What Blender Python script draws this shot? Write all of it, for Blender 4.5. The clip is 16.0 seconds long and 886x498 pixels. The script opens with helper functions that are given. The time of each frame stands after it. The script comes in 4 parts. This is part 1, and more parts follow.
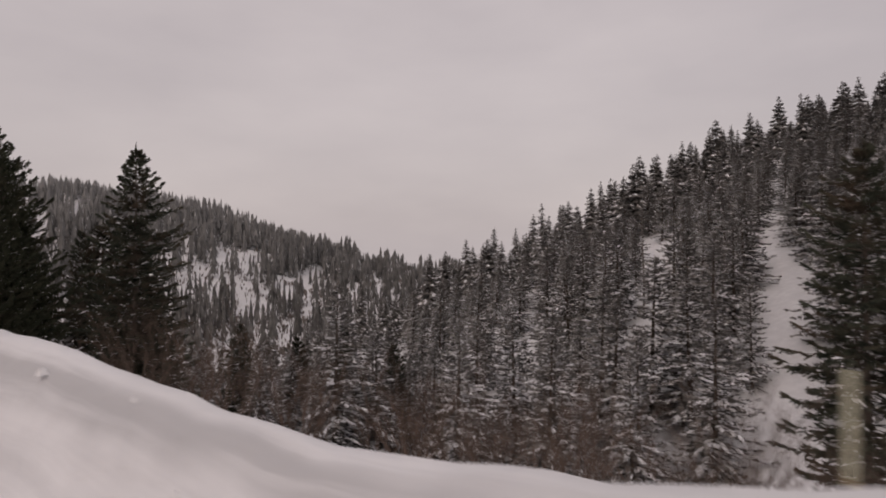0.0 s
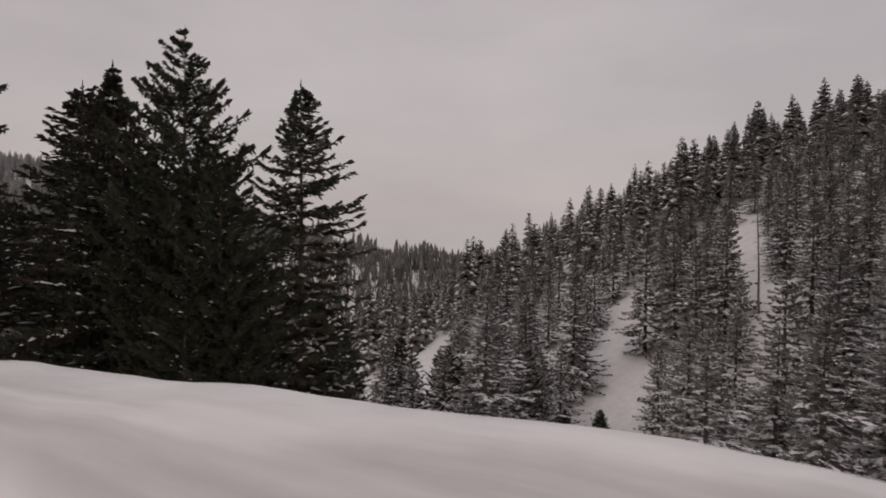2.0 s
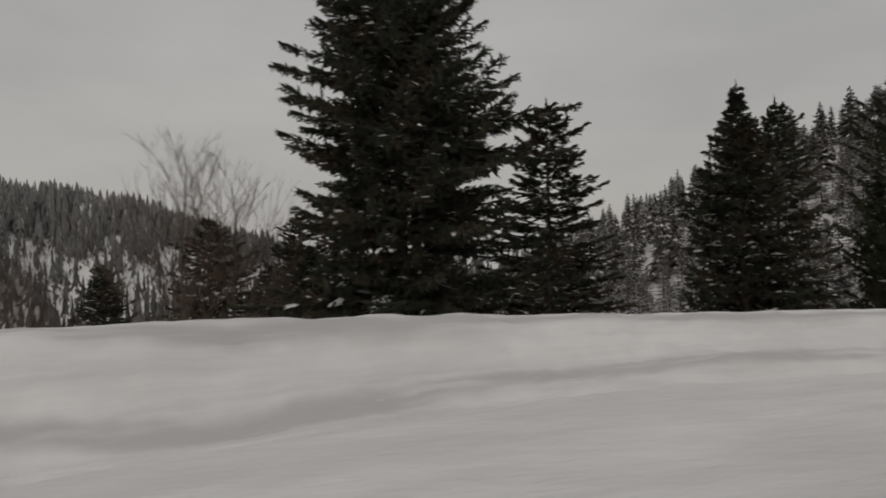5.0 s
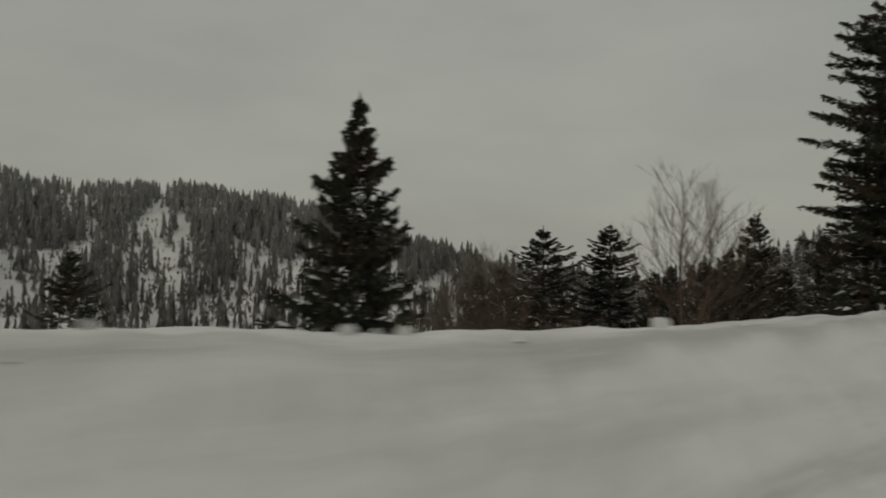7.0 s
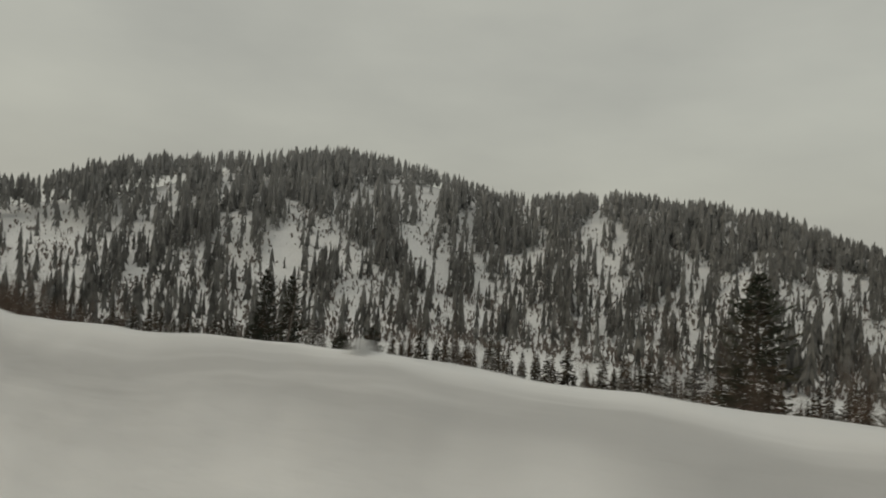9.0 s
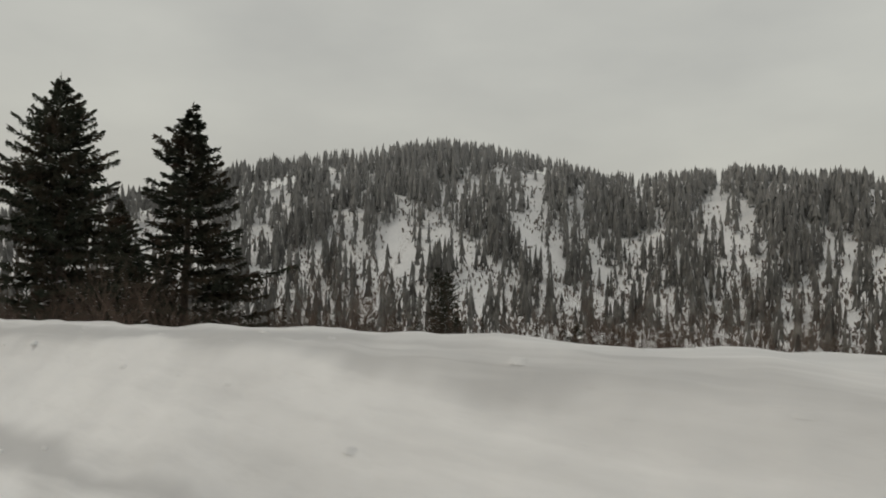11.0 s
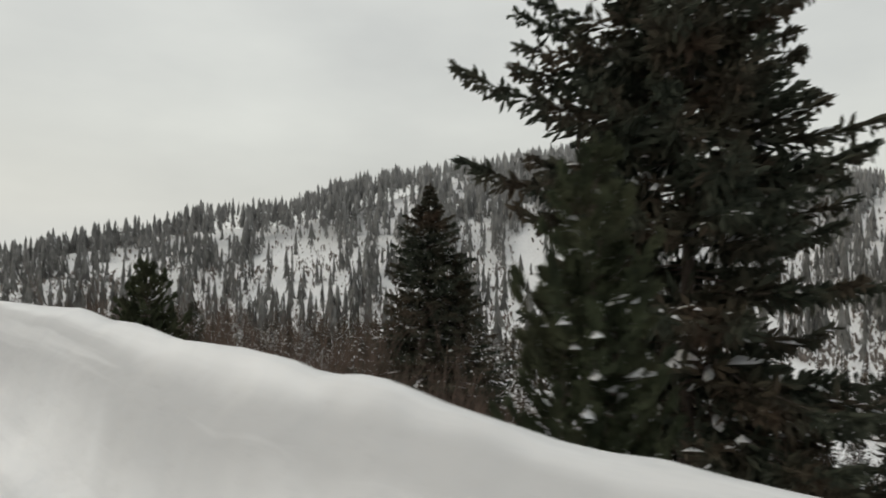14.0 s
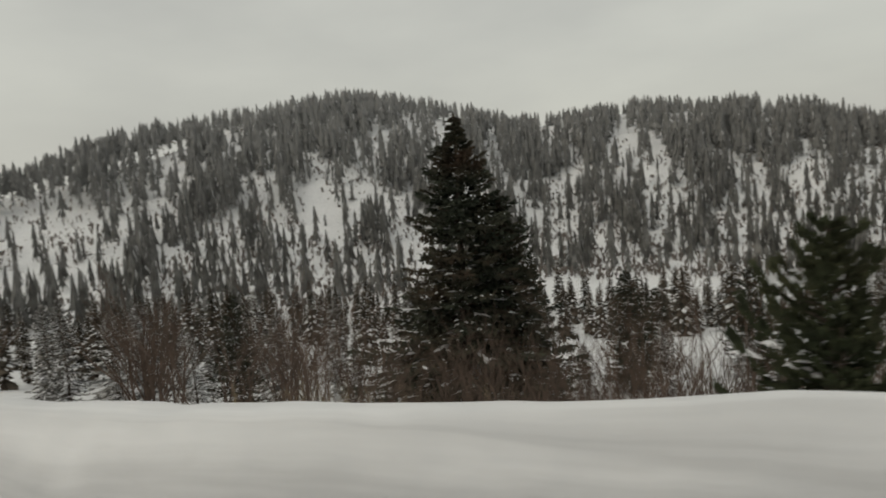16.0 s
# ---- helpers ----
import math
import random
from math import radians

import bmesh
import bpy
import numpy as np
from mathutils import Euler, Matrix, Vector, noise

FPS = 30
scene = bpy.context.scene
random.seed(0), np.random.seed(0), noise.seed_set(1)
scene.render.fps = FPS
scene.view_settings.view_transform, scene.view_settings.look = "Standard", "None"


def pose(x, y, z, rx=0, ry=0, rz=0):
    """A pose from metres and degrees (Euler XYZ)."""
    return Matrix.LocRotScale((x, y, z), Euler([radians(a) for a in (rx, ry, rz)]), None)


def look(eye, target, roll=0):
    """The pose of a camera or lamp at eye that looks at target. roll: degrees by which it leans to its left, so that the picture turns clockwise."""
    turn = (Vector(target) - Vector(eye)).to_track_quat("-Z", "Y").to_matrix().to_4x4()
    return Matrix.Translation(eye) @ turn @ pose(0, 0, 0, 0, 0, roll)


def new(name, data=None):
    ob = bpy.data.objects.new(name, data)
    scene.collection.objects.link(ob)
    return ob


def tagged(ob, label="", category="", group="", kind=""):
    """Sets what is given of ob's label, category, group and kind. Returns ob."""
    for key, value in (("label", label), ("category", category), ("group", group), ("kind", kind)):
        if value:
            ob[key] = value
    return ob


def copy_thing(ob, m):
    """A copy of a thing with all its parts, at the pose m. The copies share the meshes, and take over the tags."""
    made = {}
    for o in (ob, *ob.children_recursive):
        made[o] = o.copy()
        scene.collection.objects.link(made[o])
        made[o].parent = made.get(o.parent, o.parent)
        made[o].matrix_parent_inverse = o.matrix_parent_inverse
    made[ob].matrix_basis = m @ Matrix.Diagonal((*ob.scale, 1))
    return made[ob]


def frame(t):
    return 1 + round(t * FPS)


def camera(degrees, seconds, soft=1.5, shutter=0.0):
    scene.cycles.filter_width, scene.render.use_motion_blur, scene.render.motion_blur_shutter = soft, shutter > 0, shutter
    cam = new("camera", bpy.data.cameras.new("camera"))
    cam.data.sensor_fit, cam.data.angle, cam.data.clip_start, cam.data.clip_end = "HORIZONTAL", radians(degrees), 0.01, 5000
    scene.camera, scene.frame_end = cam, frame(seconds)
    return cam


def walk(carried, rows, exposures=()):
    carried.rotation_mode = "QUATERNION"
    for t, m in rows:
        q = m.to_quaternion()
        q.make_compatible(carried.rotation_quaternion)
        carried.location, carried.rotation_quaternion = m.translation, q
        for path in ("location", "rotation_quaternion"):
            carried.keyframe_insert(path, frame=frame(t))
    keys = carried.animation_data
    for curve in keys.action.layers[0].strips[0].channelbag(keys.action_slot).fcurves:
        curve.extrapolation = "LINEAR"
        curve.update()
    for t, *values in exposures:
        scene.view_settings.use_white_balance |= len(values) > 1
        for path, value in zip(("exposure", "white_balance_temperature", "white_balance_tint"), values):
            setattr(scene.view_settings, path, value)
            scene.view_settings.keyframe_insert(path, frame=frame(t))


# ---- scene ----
cam = camera(69.8, 16.0, soft=1.8, shutter=0.28)
# seconds, x, y, z, yaw, pitch, roll
PATH = [
    (0.0, -1.41, -0.80, 1.91, -5.31, 1.57, -0.01),
    (0.5, -5.26, 2.98, 2.05, -5.01, 0.86, -3.11),
    (1.0, -9.15, 6.53, 2.06, -6.44, 0.77, -1.71),
    (1.5, -12.70, 9.66, 1.97, -7.23, 0.49, -1.38),
    (2.0, -16.49, 12.65, 2.07, -9.27, 0.21, -0.50),
    (2.5, -20.85, 15.07, 1.97, -11.66, 0.71, -0.55),
    (3.0, -25.48, 16.97, 2.02, -13.45, 0.86, -0.66),
    (3.5, -29.79, 18.31, 1.96, -17.11, 1.10, 0.63),
    (4.0, -34.36, 18.45, 2.03, -18.88, 0.13, -0.11),
    (4.5, -39.16, 17.42, 2.07, -17.51, 1.01, 0.52),
    (4.7, -41.18, 16.94, 2.05, -16.27, 1.02, 1.20),
    (5.5, -49.43, 14.94, 2.00, -12.02, 1.13, 0.46),
    (6.0, -54.66, 13.60, 1.97, -9.29, 1.41, 0.07),
    (6.8, -62.95, 11.44, 1.92, -3.04, 1.92, -0.62),
    (7.0, -64.99, 10.89, 1.91, -0.99, 2.00, -0.75),
    (7.5, -70.06, 9.25, 1.85, 5.11, 2.00, -2.22),
    (8.0, -74.29, 7.26, 1.82, 13.31, 2.07, -2.34),
    (8.2, -75.80, 6.44, 1.91, 16.59, 1.13, -2.12),
    (8.5, -78.30, 5.40, 2.04, 26.92, 2.41, -3.48),
    (9.0, -82.86, 4.10, 2.11, 34.78, 1.39, -3.59),
    (9.5, -87.54, 3.23, 2.12, 38.05, -0.37, -3.18),
    (10.0, -92.20, 2.57, 2.15, 40.95, -1.01, -2.55),
    (10.2, -94.04, 2.33, 2.14, 41.62, -0.27, -3.26),
    (11.2, -103.01, 1.32, 2.05, 43.20, 0.27, 0.09),
    (12.3, -112.61, 0.88, 1.95, 46.62, 1.56, 4.03),
    (12.5, -114.34, 0.93, 1.93, 48.02, 2.87, 3.02),
    (13.0, -118.69, 1.28, 1.99, 51.68, 2.43, 2.34),
    (13.5, -122.90, 1.78, 1.91, 54.66, 2.56, 0.94),
    (14.0, -126.70, 1.37, 1.90, 51.91, 0.97, -0.69),
    (14.5, -129.39, 0.44, 2.06, 45.66, -2.08, 1.04),
    (15.0, -132.30, -0.48, 2.13, 41.78, -3.87, 1.51),
    (15.5, -135.46, -1.35, 2.24, 39.01, -3.67, 3.18),
    (16.0, -138.72, -2.27, 2.22, 32.01, -4.29, 4.57),
]
walk(cam, [(t, pose(x, y, z, 0, 0, yaw) @ pose(0, 0, 0, 90 + pitch) @ pose(0, 0, 0, 0, 0, -roll)) for t, x, y, z, yaw, pitch, roll in PATH],
     exposures=[(0.0, 0.12, 7000, 24), (1.0, 0.09, 6990, 23), (2.0, 0.0, 6970, 22), (3.0, -0.03, 6950, 20), (4.7, -0.14, 6820, 13), (6.8, -0.50, 7100, 2), (8.2, -0.42, 7100, 2),
                (8.5, -0.28, 7110, 2), (9.0, -0.08, 7150, 2), (10.2, -0.03, 7050, 3), (12.3, 0.42, 6800, 8), (13.0, 0.46, 6760, 7), (13.5, 0.62, 6730, 6), (14.0, 0.56, 6700, 5),
                (14.5, 0.38, 6730, 5), (15.0, 0.28, 6750, 5), (16.0, 0.25, 6950, 4)])

# ---- overcast winter sky ----
world = bpy.data.worlds.new("overcast_sky")
scene.world = world
world.use_nodes = True
wn, wl = world.node_tree.nodes, world.node_tree.links
wn.clear()
sky = wn.new("ShaderNodeTexSky")
sky.sky_type, sky.sun_disc, sky.sun_elevation, sky.sun_rotation, sky.dust_density, sky.air_density = "NISHITA", False, radians(32), radians(215), 6.0, 1.5
sky_level = wn.new("ShaderNodeBackground")
sky_level.inputs["Strength"].default_value = 0.012
wl.new(sky.outputs["Color"], sky_level.inputs["Color"])
where = wn.new("ShaderNodeTexCoord")
stretch = wn.new("ShaderNodeMapping")
stretch.inputs["Scale"].default_value = (1.4, 1.4, 4.0)
wl.new(where.outputs["Generated"], stretch.inputs["Vector"])
cloud = wn.new("ShaderNodeTexNoise")
cloud.inputs["Scale"].default_value, cloud.inputs["Detail"].default_value, cloud.inputs["Roughness"].default_value = 1.6, 5.0, 0.5
wl.new(stretch.outputs["Vector"], cloud.inputs["Vector"])
ramp = wn.new("ShaderNodeValToRGB")
ramp.color_ramp.elements[0].position, ramp.color_ramp.elements[0].color = 0.3, (0.80, 0.80, 0.81, 1)
ramp.color_ramp.elements[1].position, ramp.color_ramp.elements[1].color = 0.75, (1.0, 1.0, 0.99, 1)
wl.new(cloud.outputs["Fac"], ramp.inputs["Fac"])
layer = wn.new("ShaderNodeBackground")
layer.inputs["Strength"].default_value = 0.47
wl.new(ramp.outputs["Color"], layer.inputs["Color"])
both = wn.new("ShaderNodeAddShader")
wl.new(sky_level.outputs[0], both.inputs[0])
wl.new(layer.outputs[0], both.inputs[1])
world_out = wn.new("ShaderNodeOutputWorld")
wl.new(both.outputs[0], world_out.inputs["Surface"])

sun = new("sun", bpy.data.lights.new("sun", "SUN"))
sun.data.energy, sun.data.angle, sun.data.color = 0.3, radians(40), (1.0, 0.98, 0.95)
sun.matrix_world = look((0, 0, 50), (25, 35, 0))
# ---- lie of the land ----
# the lane that is driven, one point for each second of the drive
LANE = [(6.3, -8.1), (-1.4, -0.8), (-9.1, 6.5), (-16.5, 12.7), (-25.5, 17.0), (-34.4, 18.5), (-44.2, 16.2), (-54.7, 13.6), (-65.0, 10.9), (-74.3, 7.3), (-82.9, 4.1), (-92.2, 2.6), (-101.2, 1.5), (-110.0, 0.9), (-118.7, 1.3), (-126.7, 1.4), (-132.3, -0.5), (-138.7, -2.3), (-145.1, -4.1)]
# every 0.3 s of the drive: distance from the lane to the crest of the bank, and its height
BANK_AWAY = [5.74, 4.89, 4.01, 3.03, 1.99, 2.22, 2.06, 1.97, 1.99, 2.17, 3.12, 3.24, 3.52, 4.86, 6.02, 7.34, 8.43, 9.30, 9.77, 9.93, 9.76, 9.36, 8.78, 8.04, 7.15,
             6.10, 5.02, 4.12, 3.20, 2.56, 2.04, 2.00, 2.00, 1.97, 1.99, 1.94, 2.02, 2.10, 2.73, 3.41, 3.76, 3.81, 3.62, 3.25, 2.80, 2.34, 1.99, 2.00, 1.99, 2.05,
             1.98, 1.98, 2.13, 1.98, 1.91, 2.14, 1.97, 1.95, 2.25, 2.75, 3.30]
BANK_HIGH = [1.45, 1.43, 1.39, 1.25, 0.99, 1.25, 1.43, 1.51, 1.59, 1.27, 1.36, 1.38, 1.26, 1.38, 1.08, 0.95, 0.83, 0.88, 1.00, 1.18, 1.29, 1.35, 1.40, 1.44, 1.43,
             1.38, 1.39, 1.62, 1.57, 1.60, 1.49, 1.65, 1.66, 1.66, 1.74, 1.64, 1.74, 1.60, 1.61, 1.65, 1.58, 1.45, 1.30, 1.15, 1.02, 0.93, 0.91, 1.04, 1.19, 1.33,
             1.41, 1.43, 1.54, 1.56, 1.46, 1.58, 1.63, 1.57, 1.46, 1.40, 1.36]


def soften(values):
    """A row of crest values along the drive, with its corners rounded."""
    u = np.arange(-3, 19.01, 0.1)
    v = np.interp(u, np.arange(-1, 17.01, 0.3), values)
    w = np.exp(-(np.arange(-8, 9) / 1.4) ** 2)
    return u, np.convolve(np.pad(v, 8, "edge"), w / w.sum(), "valid")


CREST_AWAY, CREST_HIGH = soften(BANK_AWAY), soften(BANK_HIGH)


def lane_samples():
    u = np.arange(-1, 17.005, 0.02)
    knots = np.arange(-1, 18)
    xy = np.stack([np.interp(u, knots, [p[k] for p in LANE]) for k in (0, 1)], 1)
    for _ in range(3):  # round the corners
        pad = np.concatenate([2 * xy[:1] - xy[26:0:-1], xy, 2 * xy[-1:] - xy[-2:-28:-1]])
        xy = np.stack([np.convolve(pad[:, k], np.ones(53) / 53, "valid") for k in (0, 1)], 1)
    for end in (0, 1):  # straight on past both ends
        way = (xy[0] - xy[1]) if end == 0 else (xy[-1] - xy[-2])
        way = way / np.hypot(*way)
        far = np.array([4, 8, 13, 20, 30, 45, 70, 110, 180, 300, 500, 800, 1200])
        add = (xy[0] if end == 0 else xy[-1]) + way * far[:, None]
        if end == 0:
            xy, u = np.concatenate([add[::-1], xy]), np.concatenate([np.full(len(far), -1.0), u])
        else:
            xy, u = np.concatenate([xy, add]), np.concatenate([u, np.full(len(far), 17.0)])
    way = np.gradient(xy, axis=0)
    way /= np.hypot(way[:, 0], way[:, 1])[:, None]
    return u, xy, np.stack([way[:, 1], -way[:, 0]], 1)


LANE_U, LANE_XY, LANE_N = lane_samples()


def smooth(a, b, x):
    t = np.clip((x - a) / (b - a), 0, 1)
    return t * t * (3 - 2 * t)


def waves(x, y, size, seed, octaves=3):
    """Cheap smooth noise from rotated sines, about -1 to 1."""
    rng = np.random.default_rng(seed)
    total, weight = np.zeros(np.broadcast(x, y).shape), 0.0
    for k in range(octaves):
        f = 6.283 / (size / 1.9 ** k)
        for _ in range(4):
            a, p, q = rng.uniform(0, 6.283, 3)
            w = 0.55 ** k
            total = total + w * np.sin(f * rng.uniform(0.7, 1.3) * (x * math.cos(a) + y * math.sin(a)) + p + 1.3 * np.sin(0.37 * f * (x * math.sin(a + 1) - y * math.cos(a + 1)) + q))
            weight += w * 0.6
    return total / weight


# the long wooded ridge across the valley: x, y, height of its crest
RIDGE = [(-1500, -900, 20), (-1050, -250, 25), (-820, 40, -13), (-720, 165, 24), (-690, 205, 41), (-665, 240, 42), (-641, 276, 57), (-612, 314, 69), (-560,
         370, 81), (-504, 435, 95), (-466, 481, 87), (-436, 512, 79), (-401, 544, 67), (-355, 558, 63), (-290, 576, 68), (-200, 590, 56), (-150, 595, 48),
         (-105, 599, 29), (-65, 608, 16), (0, 630, -5), (60, 680, -19), (107, 716, -16), (400, 1000, -25), (900, 1400, -25)]


def ridge_height(x, y):
    """Height that the far ridge gives, and how far down its near face a place lies (m)."""
    best, z, side = np.full(x.shape, 1e9), np.zeros(x.shape), np.ones(x.shape)
    for (x0, y0, z0), (x1, y1, z1) in zip(RIDGE[:-1], RIDGE[1:]):
        dx, dy = x1 - x0, y1 - y0
        t = np.clip(((x - x0) * dx + (y - y0) * dy) / (dx * dx + dy * dy), 0, 1)
        q = np.hypot(x - x0 - t * dx, y - y0 - t * dy)
        near = (x - x0) * dy - (y - y0) * dx > 0
        hit = q < best
        best, z, side = np.where(hit, q, best), np.where(hit, z0 + t * (z1 - z0), z), np.where(hit, np.where(near, 1, -1), side)
    q = best * side
    fold = waves(x, y, 150, 5, 2) * 8 * smooth(10, 90, q) * smooth(300, 170, q)
    face = z - np.where(q > 0, (z + 44) * smooth(-60, 290, q) - (z + 44) * smooth(-60, 290, np.zeros_like(q)), -0.25 * q) + fold
    return face, q


def spur_height(x, y):
    """The wooded spur on the near side, east of the bend."""
    back = np.maximum(0, y - 138 - 0.1 * x)
    return -15 + 0.445 * (np.minimum(x, 95) - 20) + 0.05 * np.maximum(0, x - 95) + 0.13 * (y - 57) - 0.30 * back + 1.2 * waves(x, y, 35, 8, 2)


def lane_place(x, y):
    """Time on the lane and distance to the right of it."""
    x, y = np.atleast_1d(np.asarray(x, float)), np.atleast_1d(np.asarray(y, float))
    u, d = np.empty(x.shape), np.empty(x.shape)
    for k in range(0, len(x), 4000):
        dx, dy = x[k:k + 4000, None] - LANE_XY[:, 0], y[k:k + 4000, None] - LANE_XY[:, 1]
        i = np.argmin(dx * dx + dy * dy, 1)
        r = np.arange(len(i))
        u[k:k + 4000] = LANE_U[i]
        d[k:k + 4000] = dx[r, i] * LANE_N[i, 0] + dy[r, i] * LANE_N[i, 1]
    return u, d


def foot_width(crest):
    """The bank's foot is narrower where it stands close to the lane."""
    return np.clip((crest - 0.9) / 2.2, 0.5, 1)


def land(x, y, u, d):
    crest = np.interp(u, *CREST_AWAY)
    rel = (d - crest) / foot_width(crest)
    lump = waves(x, y, 2.6, 3, 3)
    bank = np.interp(u, *CREST_HIGH) + 0.035 * lump + 0.02 * waves(x, y, 0.8, 14, 2)
    # two steps: a lower shelf left by the plough's wing and the bank proper
    edge = rel + 0.10 * waves(x, y, 3.5, 21, 3)
    shelf = np.maximum(np.clip(0.55 + 0.6 * waves(x, y, 17, 22, 2), 0, 1), smooth(13.8, 14.3, u))
    rise = (1 - 0.9 * shelf) * smooth(-2.0, -0.45, rel) + 0.9 * shelf * (0.36 * smooth(-2.0, -1.6, edge) + 0.14 * smooth(-1.6, -0.8, edge) + 0.34 * smooth(-0.82, -0.6, edge) + 0.16 * smooth(-0.6, -0.3, edge))
    rise = np.where(rel > -0.3, 1.0, np.minimum(rise, 1.0))
    road = 0.012 * waves(x, y, 3, 2, 2)
    ledge = rel + 2.1 + 0.25 * waves(x, y, 6, 16, 2)
    foot = 0.20 * np.where(ledge > 0, np.exp(-(ledge / 0.55) ** 2), np.exp(-(ledge / 0.14) ** 2)) * smooth(-0.5, 0.5, waves(x, y, 14, 6, 2))
    dents = 0.05 * waves(x, y, 1.1, 17, 3) * rise * (1 - rise) * 4
    near = road + rise * bank + foot + dents + 0.012 * waves(x, y, 0.55, 23, 2) * smooth(-3.2, -1.8, rel)
    past = np.maximum(0, d - crest)
    behind = bank - 0.72 * np.minimum(past, 4.0) - 0.36 * np.maximum(0, past - 4.0)
    floor = -11.5 - 0.13 * np.clip(d, 0, 225) + 1.3 * waves(x, y, 45, 7, 2)
    far, _ = ridge_height(x, y)
    valley = np.maximum(np.maximum(floor, spur_height(x, y)), far)
    right = np.where(d < crest, near, np.maximum(behind, np.where(d > crest + 7, valley, -99)))
    left_bank = 0.9 * smooth(-7.6, -9.2, d) + 0.28 * np.maximum(0, -d - 10) * smooth(-10, -16, d)
    left = road + np.minimum(left_bank, 60 + 0.02 * np.abs(d))
    return np.where(d > 0, right, left)


def land_at(x, y):
    u, d = lane_place(x, y)
    z = land(np.atleast_1d(np.asarray(x, float)), np.atleast_1d(np.asarray(y, float)), u, d)
    return z if np.ndim(x) else float(z[0])
# ---- materials ----
def material(name, rough=0.8, metal=0.0, specular=0.3):
    m = bpy.data.materials.new(name)
    m.use_nodes = True
    b = m.node_tree.nodes["Principled BSDF"]
    b.inputs["Roughness"].default_value, b.inputs["Metallic"].default_value, b.inputs["Specular IOR Level"].default_value = rough, metal, specular
    return m, m.node_tree.nodes, m.node_tree.links, b


def mixed(name, low, high, size, rough=0.8, bump=0.0, bump_size=None, detail=6.0, span=(0.35, 0.65), stretch=(1, 1, 1), second=None, specular=0.3, per_object=0.0, metal=0.0, per_island=0.0):
    """Two colours mixed by noise of a size in metres, with bump and, if given, a second, larger stain (colour, size, amount)."""
    m, n, l, b = material(name, rough, metal, specular)
    place = n.new("ShaderNodeTexCoord")
    mapping = n.new("ShaderNodeMapping")
    mapping.inputs["Scale"].default_value = stretch
    l.new(place.outputs["Object"], mapping.inputs["Vector"])
    tex = n.new("ShaderNodeTexNoise")
    tex.inputs["Scale"].default_value, tex.inputs["Detail"].default_value = 1 / size, detail
    l.new(mapping.outputs["Vector"], tex.inputs["Vector"])
    ramp = n.new("ShaderNodeValToRGB")
    ramp.color_ramp.elements[0].position, ramp.color_ramp.elements[1].position = span
    ramp.color_ramp.elements[0].color, ramp.color_ramp.elements[1].color = (*low, 1), (*high, 1)
    l.new(tex.outputs["Fac"], ramp.inputs["Fac"])
    colour = ramp.outputs["Color"]
    if second:
        stain = n.new("ShaderNodeTexNoise")
        stain.inputs["Scale"].default_value, stain.inputs["Detail"].default_value = 1 / second[1], 4.0
        l.new(mapping.outputs["Vector"], stain.inputs["Vector"])
        share = n.new("ShaderNodeMapRange")
        share.inputs["From Min"].default_value, share.inputs["From Max"].default_value, share.inputs["To Max"].default_value = 0.45, 0.75, second[2]
        l.new(stain.outputs["Fac"], share.inputs["Value"])
        mix = n.new("ShaderNodeMix")
        mix.data_type = "RGBA"
        mix.inputs["B"].default_value = (*second[0], 1)
        l.new(share.outputs["Result"], mix.inputs["Factor"])
        l.new(colour, mix.inputs["A"])
        colour = mix.outputs["Result"]
    if per_object:
        info = n.new("ShaderNodeObjectInfo")
        share = n.new("ShaderNodeMapRange")
        share.inputs["To Min"].default_value, share.inputs["To Max"].default_value = 1 - per_object, 1 + per_object
        l.new(info.outputs["Random"], share.inputs["Value"])
        tint = n.new("ShaderNodeHueSaturation")
        l.new(share.outputs["Result"], tint.inputs["Value"])
        l.new(colour, tint.inputs["Color"])
        colour = tint.outputs["Color"]
    if per_island:
        geo = n.new("ShaderNodeNewGeometry")
        share = n.new("ShaderNodeMapRange")
        share.inputs["To Min"].default_value, share.inputs["To Max"].default_value = 1 - per_island, 1 + per_island
        l.new(geo.outputs["Random Per Island"], share.inputs["Value"])
        tint = n.new("ShaderNodeHueSaturation")
        l.new(share.outputs["Result"], tint.inputs["Value"])
        l.new(colour, tint.inputs["Color"])
        colour = tint.outputs["Color"]
    l.new(colour, b.inputs["Base Color"])
    if bump:
        fine = n.new("ShaderNodeTexNoise")
        fine.inputs["Scale"].default_value, fine.inputs["Detail"].default_value = 1 / (bump_size or size), 8.0
        l.new(mapping.outputs["Vector"], fine.inputs["Vector"])
        relief = n.new("ShaderNodeBump")
        relief.inputs["Strength"].default_value, relief.inputs["Distance"].default_value = 1.0, bump
        l.new(fine.outputs["Fac"], relief.inputs["Height"])
        l.new(relief.outputs["Normal"], b.inputs["Normal"])
    return m


